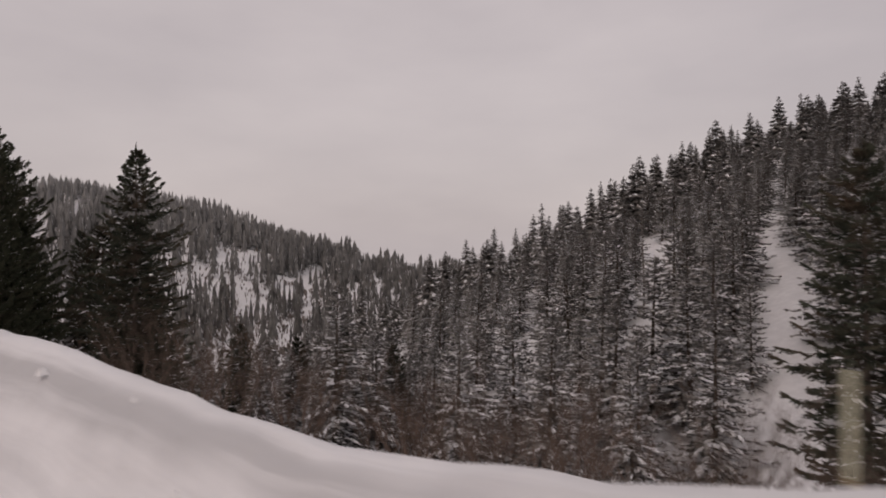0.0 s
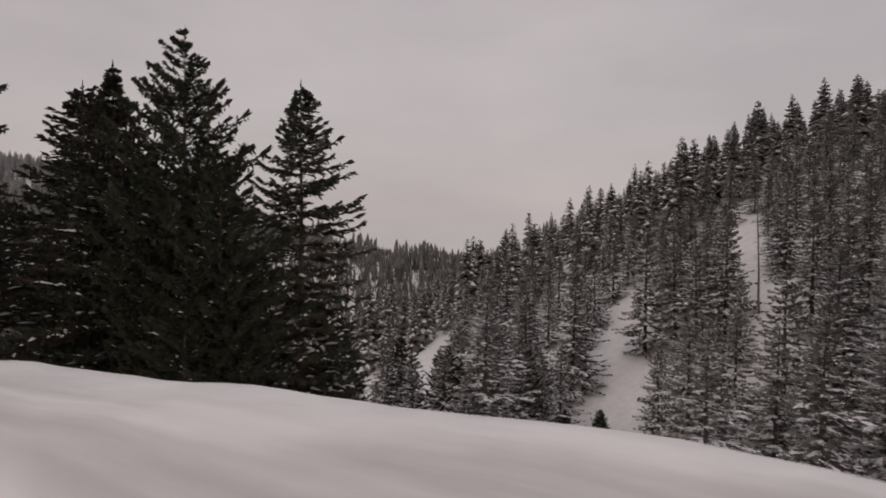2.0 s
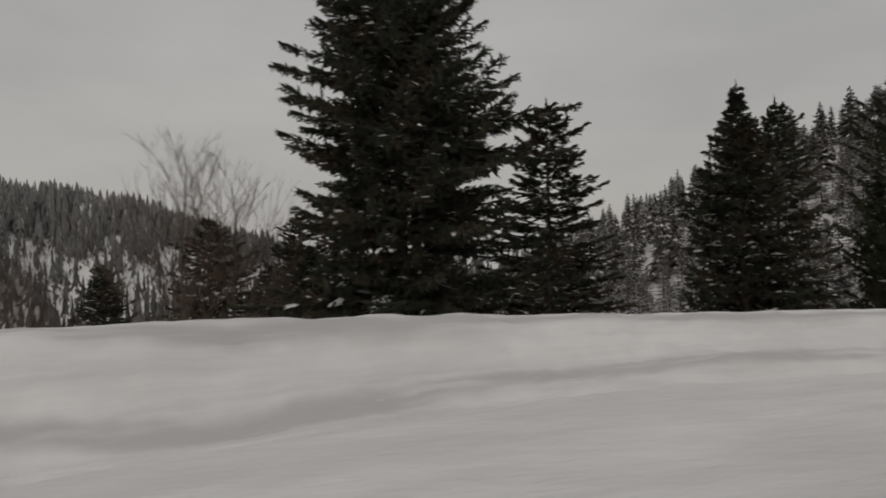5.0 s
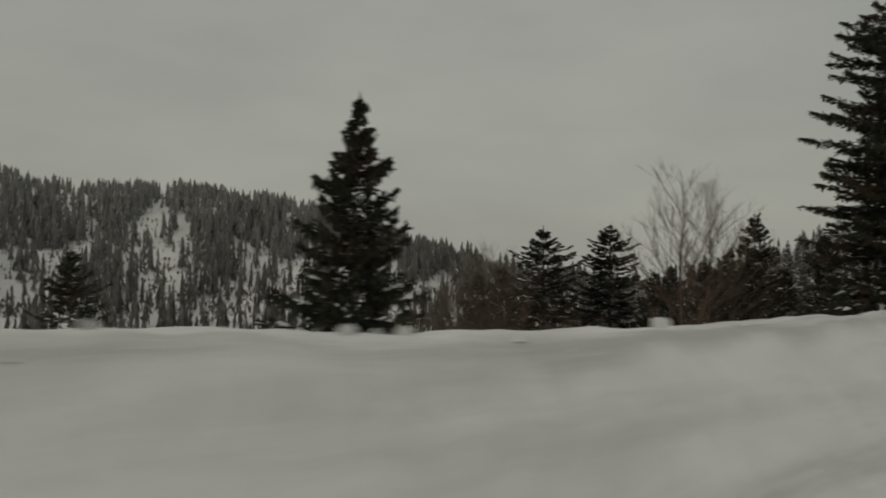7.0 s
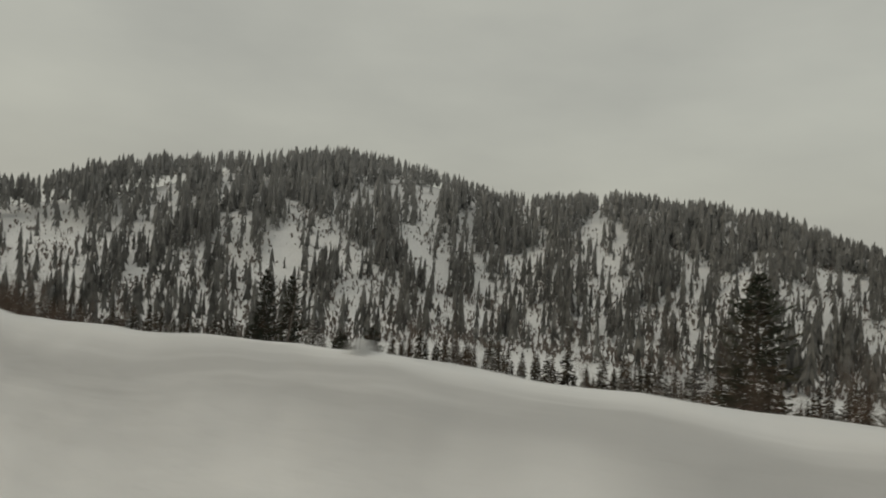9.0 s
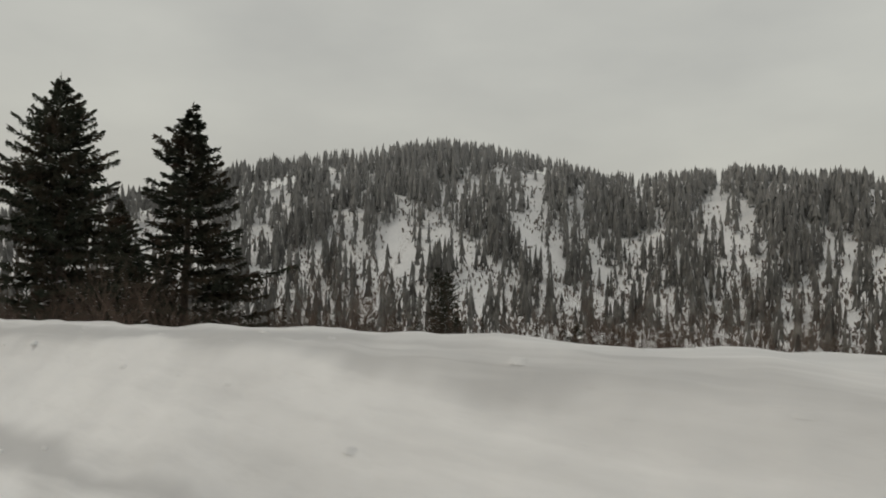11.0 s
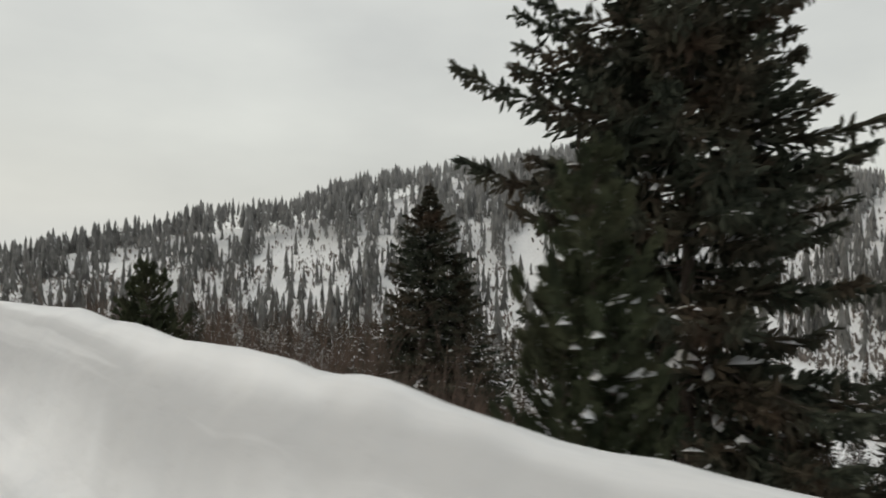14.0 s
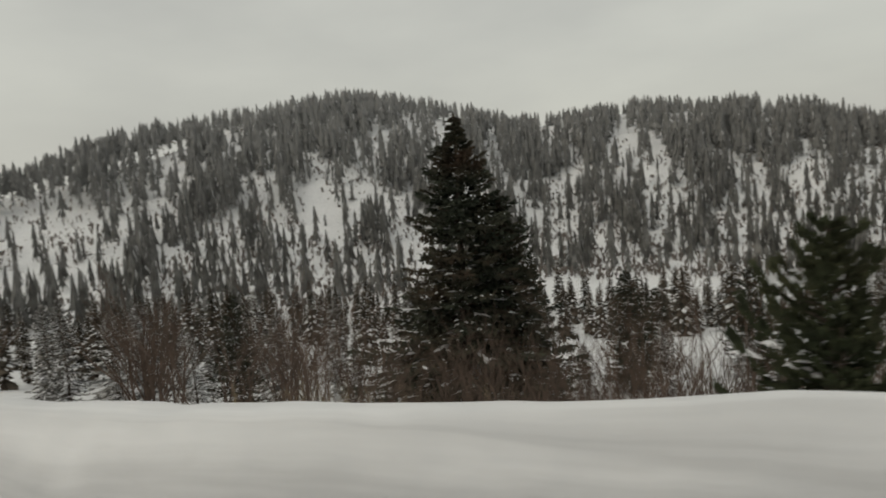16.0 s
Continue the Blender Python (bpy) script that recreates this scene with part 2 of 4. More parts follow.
def streaked(m, colour, amount, long, wide, span, shade_at=None):
    """Grey plough streaks along the lane, part dirt, part painted shelf shade; given a distance (metres from the
    crest), also a band of painted ledge shade.
    """
    n, l = m.node_tree.nodes, m.node_tree.links
    b = n["Principled BSDF"]
    before = b.inputs["Base Color"].links[0].from_socket
    lane = n.new("ShaderNodeUVMap")
    lane.uv_map = "lane"
    scale = n.new("ShaderNodeMapping")
    scale.inputs["Scale"].default_value = (1 / long, 1 / wide, 1)
    l.new(lane.outputs["UV"], scale.inputs["Vector"])
    tex = n.new("ShaderNodeTexNoise")
    tex.inputs["Scale"].default_value, tex.inputs["Detail"].default_value, tex.inputs["Roughness"].default_value = 1.0, 4.0, 0.6
    l.new(scale.outputs["Vector"], tex.inputs["Vector"])
    share = n.new("ShaderNodeMapRange")
    share.inputs["From Min"].default_value, share.inputs["From Max"].default_value, share.inputs["To Max"].default_value = *span, amount
    l.new(tex.outputs["Fac"], share.inputs["Value"])
    parts = n.new("ShaderNodeSeparateXYZ")
    l.new(lane.outputs["UV"], parts.inputs["Vector"])
    fade = n.new("ShaderNodeMapRange")
    fade.inputs["From Min"].default_value, fade.inputs["From Max"].default_value, fade.inputs["To Min"].default_value, fade.inputs["To Max"].default_value = -0.12, 0.2, 1, 0
    l.new(parts.outputs["Y"], fade.inputs["Value"])
    total = n.new("ShaderNodeMath")
    total.operation = "MULTIPLY"
    l.new(share.outputs["Result"], total.inputs[0])
    l.new(fade.outputs["Result"], total.inputs[1])
    factor = total.outputs[0]
    # wandering dark band: shade below the bank's ledge, put into the colour
    if shade_at is not None:
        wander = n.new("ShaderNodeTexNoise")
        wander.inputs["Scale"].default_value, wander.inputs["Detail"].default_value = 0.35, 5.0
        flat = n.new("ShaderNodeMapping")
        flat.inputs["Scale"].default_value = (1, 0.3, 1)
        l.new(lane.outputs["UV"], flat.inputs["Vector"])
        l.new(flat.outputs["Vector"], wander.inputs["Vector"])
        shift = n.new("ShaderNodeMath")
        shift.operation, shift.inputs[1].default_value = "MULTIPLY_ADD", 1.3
        shift.inputs[2].default_value = -shade_at - 0.65
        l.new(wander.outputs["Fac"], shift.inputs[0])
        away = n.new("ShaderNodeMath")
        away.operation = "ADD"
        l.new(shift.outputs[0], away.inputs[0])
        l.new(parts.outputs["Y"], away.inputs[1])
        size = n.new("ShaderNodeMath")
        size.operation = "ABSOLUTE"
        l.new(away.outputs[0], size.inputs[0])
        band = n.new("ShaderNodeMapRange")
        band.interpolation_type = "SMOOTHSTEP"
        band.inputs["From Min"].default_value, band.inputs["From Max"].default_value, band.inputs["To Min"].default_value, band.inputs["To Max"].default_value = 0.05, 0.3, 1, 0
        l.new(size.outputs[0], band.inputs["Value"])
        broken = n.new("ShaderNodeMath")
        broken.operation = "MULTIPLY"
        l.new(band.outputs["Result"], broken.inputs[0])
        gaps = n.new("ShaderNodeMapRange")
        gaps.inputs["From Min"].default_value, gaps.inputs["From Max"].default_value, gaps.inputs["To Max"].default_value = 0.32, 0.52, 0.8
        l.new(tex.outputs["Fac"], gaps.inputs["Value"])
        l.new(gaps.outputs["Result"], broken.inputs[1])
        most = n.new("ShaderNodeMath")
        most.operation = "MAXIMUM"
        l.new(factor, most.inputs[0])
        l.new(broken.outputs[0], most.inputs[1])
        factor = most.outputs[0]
    mix = n.new("ShaderNodeMix")
    mix.data_type = "RGBA"
    mix.inputs["B"].default_value = (*colour, 1)
    l.new(factor, mix.inputs["Factor"])
    l.new(before, mix.inputs["A"])
    l.new(mix.outputs["Result"], b.inputs["Base Color"])


def hazed(m, colour, low, high, amount):
    """Haze painted into the colour: whitens the trees more the higher they stand (metres)."""
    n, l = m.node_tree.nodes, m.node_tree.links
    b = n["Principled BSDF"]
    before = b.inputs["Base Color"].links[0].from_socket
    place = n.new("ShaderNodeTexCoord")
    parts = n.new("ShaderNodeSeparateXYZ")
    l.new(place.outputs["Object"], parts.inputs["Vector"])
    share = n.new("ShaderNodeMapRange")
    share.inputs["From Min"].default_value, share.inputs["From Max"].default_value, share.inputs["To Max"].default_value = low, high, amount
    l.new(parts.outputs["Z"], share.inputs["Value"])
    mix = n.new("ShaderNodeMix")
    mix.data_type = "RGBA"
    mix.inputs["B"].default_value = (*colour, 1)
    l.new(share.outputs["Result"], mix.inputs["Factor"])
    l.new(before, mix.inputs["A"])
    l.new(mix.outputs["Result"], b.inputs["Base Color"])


SNOW = mixed("fresh_snow", (0.73, 0.73, 0.742), (0.81, 0.81, 0.82), 0.8, 0.75, 0.06, 0.3, second=((0.66, 0.66, 0.67), 2.2, 0.65))
ROAD_SNOW = mixed("packed_road_snow", (0.71, 0.71, 0.715), (0.80, 0.80, 0.805), 0.6, 0.6, 0.03, 0.12, stretch=(0.35, 1, 1), second=((0.60, 0.595, 0.59), 2.2, 0.7))
CLUMP = mixed("ploughed_snow_lump", (0.72, 0.72, 0.73), (0.80, 0.80, 0.80), 0.08, 0.8, 0.01, 0.05)
LOAD = mixed("snow_on_boughs", (0.66, 0.66, 0.68), (0.86, 0.86, 0.88), 0.4, 0.8)
NEEDLE = mixed("dark_fir_needles", (0.028, 0.034, 0.025), (0.082, 0.090, 0.066), 0.5, 0.75, second=((0.125, 0.078, 0.056), 1.6, 0.75), specular=0.15, per_object=0.25)
PINE = mixed("pine_needles", (0.025, 0.031, 0.020), (0.075, 0.082, 0.052), 0.4, 0.75, second=((0.085, 0.066, 0.045), 1.3, 0.5), specular=0.15, per_object=0.2)
GREEN_PINE = mixed("green_pine_needles", (0.030, 0.037, 0.022), (0.083, 0.096, 0.055), 0.3, 0.75, second=((0.10, 0.085, 0.05), 1.0, 0.5), specular=0.15)
FROSTED = mixed("frosted_needles", (0.11, 0.104, 0.096), (0.27, 0.258, 0.243), 0.6, 0.8, second=((0.33, 0.32, 0.31), 1.2, 0.7), specular=0.15, per_object=0.2, per_island=0.2)
VALLEY_NEEDLE = mixed("valley_needles", (0.040, 0.037, 0.030), (0.100, 0.090, 0.074), 1.5, 0.85, second=((0.155, 0.112, 0.086), 4.0, 0.65), specular=0.1, per_island=0.4)
# far trees: frost tone lightened further, distance haze put into the base colour
FAR_NEEDLE = mixed("far_frost_haze_needles", (0.092, 0.090, 0.085), (0.165, 0.161, 0.153), 3.0, 0.9, second=((0.26, 0.26, 0.26), 7.0, 0.4), specular=0.1, per_island=0.35)
BARK = mixed("fir_bark", (0.05, 0.038, 0.03), (0.14, 0.11, 0.09), 0.07, 0.9, 0.02, 0.05, stretch=(1, 1, 0.25), second=((0.2, 0.18, 0.16), 0.6, 0.5))
DEAD = mixed("dead_grey_wood", (0.10, 0.085, 0.075), (0.24, 0.21, 0.19), 0.06, 0.9, 0.01, 0.04, stretch=(1, 1, 0.2))
TWIG = mixed("bare_brown_twigs", (0.060, 0.043, 0.034), (0.152, 0.108, 0.085), 0.3, 0.9)
HILL_TWIG = mixed("far_bare_twigs", (0.12, 0.10, 0.09), (0.24, 0.21, 0.19), 2.0, 0.9, second=((0.32, 0.30, 0.29), 6.0, 0.5), specular=0.1)
STRAW = mixed("dry_grass", (0.22, 0.17, 0.10), (0.42, 0.35, 0.23), 0.2, 0.9)
YELLOW = mixed("weathered_yellow_sheeting", (0.50, 0.22, 0.012), (0.62, 0.30, 0.02), 0.15, 0.45, second=((0.36, 0.17, 0.02), 0.35, 0.6))
BLACK = mixed("black_sign_paint", (0.012, 0.012, 0.012), (0.03, 0.028, 0.026), 0.1, 0.5)
POST = mixed("weathered_post_wood", (0.22, 0.19, 0.12), (0.38, 0.34, 0.22), 0.05, 0.85, 0.004, 0.02, stretch=(1, 1, 0.15), second=((0.14, 0.11, 0.07), 0.3, 0.5))
PALE = mixed("pale_painted_marker", (0.42, 0.40, 0.29), (0.58, 0.56, 0.42), 0.06, 0.6, 0.002, 0.02, second=((0.3, 0.28, 0.2), 0.25, 0.6))
# one painted shade band near the bank's foot, one just below its crest
streaked(SNOW, (0.47, 0.47, 0.48), 0.45, 4.5, 0.42, (0.46, 0.70), shade_at=-1.75)
streaked(SNOW, (0.46, 0.46, 0.47), 0.0, 4.7, 0.3, (0.47, 0.70), shade_at=-0.5)
streaked(ROAD_SNOW, (0.52, 0.515, 0.51), 0.4, 4.0, 0.6, (0.48, 0.75))
# paler towards the ridge top: haze painted into the needles
hazed(FAR_NEEDLE, (0.40, 0.40, 0.40), -20, 115, 0.72)
STEEL = mixed("galvanised_steel", (0.35, 0.35, 0.35), (0.55, 0.55, 0.55), 0.05, 0.4, metal=0.9)
# ---- helpers for building ----
def mesh_object(name, verts, faces, mats, parent=None, label="", slots=None, shade=False):
    me = bpy.data.meshes.new(name)
    me.from_pydata([tuple(v) for v in verts], [], faces)
    for m in (mats if isinstance(mats, (list, tuple)) else [mats]):
        me.materials.append(m)
    if slots is not None:
        me.polygons.foreach_set("material_index", np.asarray(slots, dtype=np.int32))
    if shade:
        me.polygons.foreach_set("use_smooth", np.ones(len(faces), dtype=bool))
    me.update()
    ob = new(name, me)
    if parent is not None:
        ob.parent = parent
    if label:
        tagged(ob, label)
    return ob


def part(name, bm, mat, parent, label=""):
    me = bpy.data.meshes.new(name)
    bm.to_mesh(me)
    bm.free()
    me.materials.append(mat)
    ob = new(name, me)
    ob.parent = parent
    if label:
        tagged(ob, label)
    return ob


class Soup:
    """Vertices and faces gathered before they become one mesh."""

    def __init__(self):
        self.v, self.f = [], []

    def add(self, verts, faces):
        k = len(self.v)
        self.v.extend(verts)
        self.f.extend([tuple(k + i for i in f) for f in faces])

    def tube(self, points, radii, sides=6, cap=True):
        rings = []
        for i, (p, r) in enumerate(zip(points, radii)):
            a = Vector(points[max(i - 1, 0)])
            b = Vector(points[min(i + 1, len(points) - 1)])
            way = (b - a).normalized()
            side = way.cross(Vector((0.31, 0.95, 0.05))).normalized()
            up = side.cross(way)
            rings.append([tuple(Vector(p) + r * (side * math.cos(6.2832 * k / sides) + up * math.sin(6.2832 * k / sides))) for k in range(sides)])
        base = len(self.v)
        for ring in rings:
            self.v.extend(ring)
        for i in range(len(rings) - 1):
            for k in range(sides):
                a, b = base + i * sides + k, base + i * sides + (k + 1) % sides
                self.f.append((a, b, b + sides, a + sides))
        if cap:
            self.f.append(tuple(base + (len(rings) - 1) * sides + k for k in range(sides)))
            self.f.append(tuple(base + k for k in reversed(range(sides))))

    def leaf(self, root, tip, width, rng, lift=0.0):
        """A pointed spray of needles, slightly folded along its length."""
        way = tip - root
        side = way.cross(Vector((0, 0, 1)))
        side = side.normalized() * width if side.length > 1e-6 else Vector((width, 0, 0))
        mid = root + way * rng.uniform(0.35, 0.55) + Vector((0, 0, lift))
        tilt = Vector((0, 0, rng.uniform(-0.6, 0.6) * width))
        k = len(self.v)
        self.v.extend([tuple(root), tuple(mid + side + tilt), tuple(tip), tuple(mid - side - tilt)])
        self.f.extend([(k, k + 1, k + 2), (k, k + 2, k + 3)])

    def pad(self, centre, along, width, rng, lift):
        """A rounded, uneven cushion of snow lying along a bough."""
        side = along.cross(Vector((0, 0, 1)))
        side = side.normalized() * width if side.length > 1e-6 else Vector((width, 0, 0))
        k = len(self.v)
        for j in range(7):
            a = 0.8976 * j + rng.uniform(-0.25, 0.25)
            r = rng.uniform(0.7, 1.15)
            self.v.append(tuple(centre + along * (r * math.cos(a)) + side * (r * math.sin(a)) - Vector((0, 0, lift * rng.uniform(0.1, 0.7)))))
        self.v.append(tuple(centre + along * rng.uniform(-0.3, 0.3) + Vector((0, 0, lift))))
        self.f.extend([(k + j, k + (j + 1) % 7, k + 7) for j in range(7)])

    def mesh(self, name, mat, parent=None, label="", shade=False):
        return mesh_object(name, self.v, self.f, mat, parent, label, None, shade)


def lane_map(ob, along, across):
    """Lays a map over a sheet of snow: metres along the lane and metres from the crest of the bank."""
    me = ob.data
    index = np.empty(len(me.loops), dtype=np.int32)
    me.loops.foreach_get("vertex_index", index)
    uv = np.stack([along.ravel()[index], across.ravel()[index]], 1).astype(np.float32)
    me.uv_layers.new(name="lane").data.foreach_set("uv", uv.ravel())


def lane_length():
    step = np.hypot(*np.diff(LANE_XY, axis=0).T)
    return np.concatenate([[0], np.cumsum(step)])


# ---- ground ----
def ground_sheet():
    crest = np.interp(LANE_U, *CREST_AWAY)
    left = -np.array([700, 450, 300, 200, 130, 90, 65, 48, 36, 28, 22, 18, 15, 13, 11.5, 10, 9, 8.2, 7.4, 6, 4, 2.5, 1.2, 0])
    rel = np.concatenate([np.arange(-2.6, 0.61, 0.1), [0.8, 1.1, 1.5, 2.0, 2.6, 3.2, 4, 5, 6.2, 7.5, 9, 11, 13], np.arange(16, 90, 5), np.arange(90, 240, 10),
                          np.arange(240, 900, 16), [1000, 1300, 1700, 2300]])
    rows = []
    for i in range(len(LANE_U)):
        inner = np.linspace(0.05, 1, 6)[:-1] * (crest[i] - 2.6)
        rows.append(np.concatenate([left, inner, crest[i] + rel]))
    d = np.array(rows)
    # the fan of normals is kept from folding on the inner side of the bend
    d = np.where(d < -110, -110 + (d + 110) * 0.05, d)
    x, y = LANE_XY[:, :1] + LANE_N[:, :1] * d, LANE_XY[:, 1:] + LANE_N[:, 1:] * d
    z = land(x, y, np.repeat(LANE_U[:, None], d.shape[1], 1), d)
    n, m = d.shape
    verts = np.stack([x, y, z], -1).reshape(-1, 3).tolist()
    a = (np.arange(n - 1)[:, None] * m + np.arange(m - 1)).ravel()
    faces = np.stack([a, a + 1, a + m + 1, a + m], 1).tolist()
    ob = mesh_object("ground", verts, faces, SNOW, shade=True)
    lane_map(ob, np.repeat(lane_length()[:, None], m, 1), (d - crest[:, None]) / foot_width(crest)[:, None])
    return tagged(ob, "snow-covered ground with a ploughed bank, valley and hillsides", "ground", kind="structure")


def road_sheet():
    """The driven snow of the road, a thin layer on the ground, with shallow wheel ruts."""
    crest = np.interp(LANE_U, *CREST_AWAY)
    t = np.linspace(0, 1, 40)
    edge = crest - 2.15 * foot_width(crest)
    d = -7.2 + t[None, :] * (edge[:, None] + 7.2)
    x, y = LANE_XY[:, :1] + LANE_N[:, :1] * d, LANE_XY[:, 1:] + LANE_N[:, 1:] * d
    u = np.repeat(LANE_U[:, None], d.shape[1], 1)
    rut = sum(np.exp(-((d - k) / 0.22) ** 2) for k in (0.9, -0.7, -3.0, -4.6))
    z = land(x, y, u, d) + 0.05 - 0.03 * rut + 0.012 * waves(x, y, 0.9, 12, 2)
    z[:, 0] -= 0.1
    z[:, -1] -= 0.12
    n, m = d.shape
    a = (np.arange(n - 1)[:, None] * m + np.arange(m - 1)).ravel()
    ob = mesh_object("road", np.stack([x, y, z], -1).reshape(-1, 3).tolist(), np.stack([a, a + 1, a + m + 1, a + m], 1).tolist(), ROAD_SNOW, shade=True)
    lane_map(ob, np.repeat(lane_length()[:, None], m, 1), (d - crest[:, None]) / foot_width(crest)[:, None])
    return tagged(ob, "road under packed snow with faint wheel ruts", "road", kind="structure")


ground_sheet()
road_sheet()


# ---- conifers ----
def conifer(kind, height, spread, seed, needle, snow=0.2, whorl=0.5, per=7, twigs=9, bare=0.06, droop=0.25, rag=0.35, tops=1, full=0.6, round_=0.62, upturn=0.3, clump=0.0, fine=True, spire=0.3, wild=1.0, hang=0, thin=0.08, skirt=0.0):
    """A conifer: an Empty at its foot with trunk, crown and the snow that lies on the boughs."""
    rng = random.Random(seed)
    root = new(kind)
    trunk, crown, load = Soup(), Soup(), Soup()
    lean = Vector((rng.uniform(-0.02, 0.02), rng.uniform(-0.02, 0.02), 0))
    stems = [(Vector((0, 0, 0)), height, spread)]
    for k in range(1, tops):
        a = 6.2832 * (k - 1 + rng.uniform(-0.15, 0.15)) / max(1, tops - 1)
        stems.append((Vector((math.cos(a), math.sin(a), 0)) * spread * rng.uniform(0.28, 0.46), height * rng.uniform(0.66, 0.86), spread * 0.6))
    phase, phase2 = rng.uniform(0, 6.28), rng.uniform(0, 6.28)

    def brush(base, tip, thick):
        """A shoot clad in needles: crossed slim blades."""
        way = tip - base
        side = way.cross(Vector((0, 0, 1)))
        side = side.normalized() if side.length > 1e-6 else Vector((1, 0, 0))
        up = side.cross(way).normalized()
        roll = rng.uniform(0.3, 1.3)
        for axis_ in ((side, up) if fine else (side * math.cos(roll) + up * math.sin(roll),)):
            mid = base + way * rng.uniform(0.5, 0.7)
            k = len(crown.v)
            crown.v.extend([tuple(base), tuple(mid + axis_ * thick), tuple(tip), tuple(mid - axis_ * thick)])
            crown.f.extend([(k, k + 1, k + 2), (k, k + 2, k + 3)])

    for foot, high, wide in stems:
        def axis(z):
            bow = min(1.0, z / (0.45 * high))
            return Vector((foot.x * bow, foot.y * bow, z)) + lean * z
        steps = 9
        trunk.tube([axis(high * k / steps) for k in range(steps + 1)], [max(0.012, 0.0135 * high * (1 - k / steps) ** 0.9) for k in range(steps + 1)], 7)
        z = high * bare
        while z < high * 0.975:
            s = 1 - z / high
            reach = wide * min(1.0, (s / full)) ** round_ * (1 - 0.25 * max(0, s - 0.85) / 0.15) * min(1.0, spire + s * 6) * (1 + skirt * max(0.0, s - 0.45)) + 0.06
            turn = rng.uniform(0, 6.28)
            number = max(4, round(per * (0.7 + 0.5 * min(1, s / full))))
            tier = rng.uniform(0.8, 1.1)
            for k in range(number):
                if rng.random() < (thin if s > 0.55 else 0.08):
                    continue
                a = turn + 6.2832 * (k + rng.uniform(-0.35, 0.35)) / number
                uneven = 1 + wild * (0.16 * math.sin(a + phase + z * 0.35) + 0.12 * math.sin(2 * a + phase2 - z * 0.8))
                length = reach * tier * uneven * rng.uniform(1 - rag, 1.08)
                if rng.random() < 0.07:
                    length *= 1 + 0.12 * wild
                out = Vector((math.cos(a), math.sin(a), 0))
                cross = Vector((-out.y, out.x, 0))
                rise = 0.5 * (1 - s) ** 2.5 - droop * min(1, s / full) + rng.uniform(-0.12, 0.12)
                curl = upturn * rng.uniform(0.6, 1.3) * min(1, 0.3 + 3 * s)
                start = axis(z + rng.uniform(-0.45, 0.45) * whorl)
                swing = rng.uniform(-0.12, 0.12)

                def bough(q):
                    return start + out * (length * q) + cross * (swing * length * q * q) + Vector((0, 0, length * (rise * q + curl * q * q * q)))

                trunk.tube([bough(0), bough(0.4), bough(0.8)], [0.007 * length + 0.010, 0.005 * length + 0.006, 0.004], 3, False)
                count = max(4, round(twigs * (0.45 + 0.55 * length / wide)))
                grain = 0.55 + 0.45 * spread / 3
                for j in range(count):
                    q = 0.14 + 0.86 * ((j + rng.random()) / count) ** (1 - 0.45 * clump)
                    base = bough(q)
                    long = (0.15 * grain + 0.22 * length * (1.05 - q) * (1 - 0.5 * clump)) * rng.uniform(0.75, 1.25)
                    for sign in (-1, 1):
                        way = out * rng.uniform(0.5, 1.0) + cross * sign * rng.uniform(0.5, 1.0) + Vector((0, 0, rise * 0.5 + curl * q * q + rng.uniform(-0.35, 0.25) + 0.5 * clump))
                        tip = base + way.normalized() * long
                        brush(base, tip, (0.026 + 0.036 * long) if fine else 0.09 + 0.13 * long)
                        if fine:
                            for m in range(3 if long > 0.35 else 2):
                                f0 = base.lerp(tip, rng.uniform(0.3, 0.8))
                                w2 = (way.normalized() * 0.8 + cross * rng.choice((-1, 1)) * 0.6 + Vector((0, 0, rng.uniform(-0.4, 0.3) + 0.4 * clump))).normalized()
                                brush(f0, f0 + w2 * long * rng.uniform(0.4, 0.7), 0.022 + 0.03 * long)
                        for _ in range(hang if s > 0.12 else 0):  # shoots that hang or stand off the bough
                            f0 = base.lerp(tip, rng.uniform(0.0, 0.7))
                            w2 = (out * rng.uniform(-0.1, 0.7) + cross * rng.uniform(-0.6, 0.6) + Vector((0, 0, rng.choice((-1.0, -0.7, 0.55))))).normalized()
                            brush(f0, f0 + w2 * (0.12 + 0.45 * long) * rng.uniform(0.7, 1.2), 0.03 + 0.04 * long)
                        if rng.random() < snow * 0.5:
                            top = Vector((0, 0, 0.02 + 0.03 * long))
                            load.pad(base.lerp(tip, 0.5) + top, (tip - base) * 0.5, long * (rng.uniform(0.07, 0.16) if fine else rng.uniform(0.16, 0.28)) * (1 + 0.6 * snow), rng, 0.1 * long)
                end = bough(1.0)
                brush(bough(0.8), end + (end - bough(0.9)).normalized() * 0.12 * grain + Vector((0, 0, 0.04)), 0.06 * grain)
                for _ in range(2 + round(4 * clump)):
                    w2 = (out * rng.uniform(0.2, 1) + cross * rng.uniform(-0.8, 0.8) + Vector((0, 0, rng.uniform(0.0, 0.9)))).normalized()
                    brush(bough(rng.uniform(0.82, 0.98)), end + w2 * 0.18 * grain, 0.045 * grain)
                if rng.random() < snow * 0.8:
                    for q in (rng.uniform(0.35, 0.6), rng.uniform(0.65, 0.85)):
                        mid = bough(q) + Vector((0, 0, 0.04))
                        size = min(0.17 + 0.16 * snow, length * rng.uniform(0.10, 0.2) * (1 + 0.35 * snow))
                        load.pad(mid, (out + cross * rng.uniform(-0.4, 0.4) + Vector((0, 0, rise))) * size * 1.5, size * rng.uniform(0.3, 0.6), rng, size * rng.uniform(0.2, 0.4))
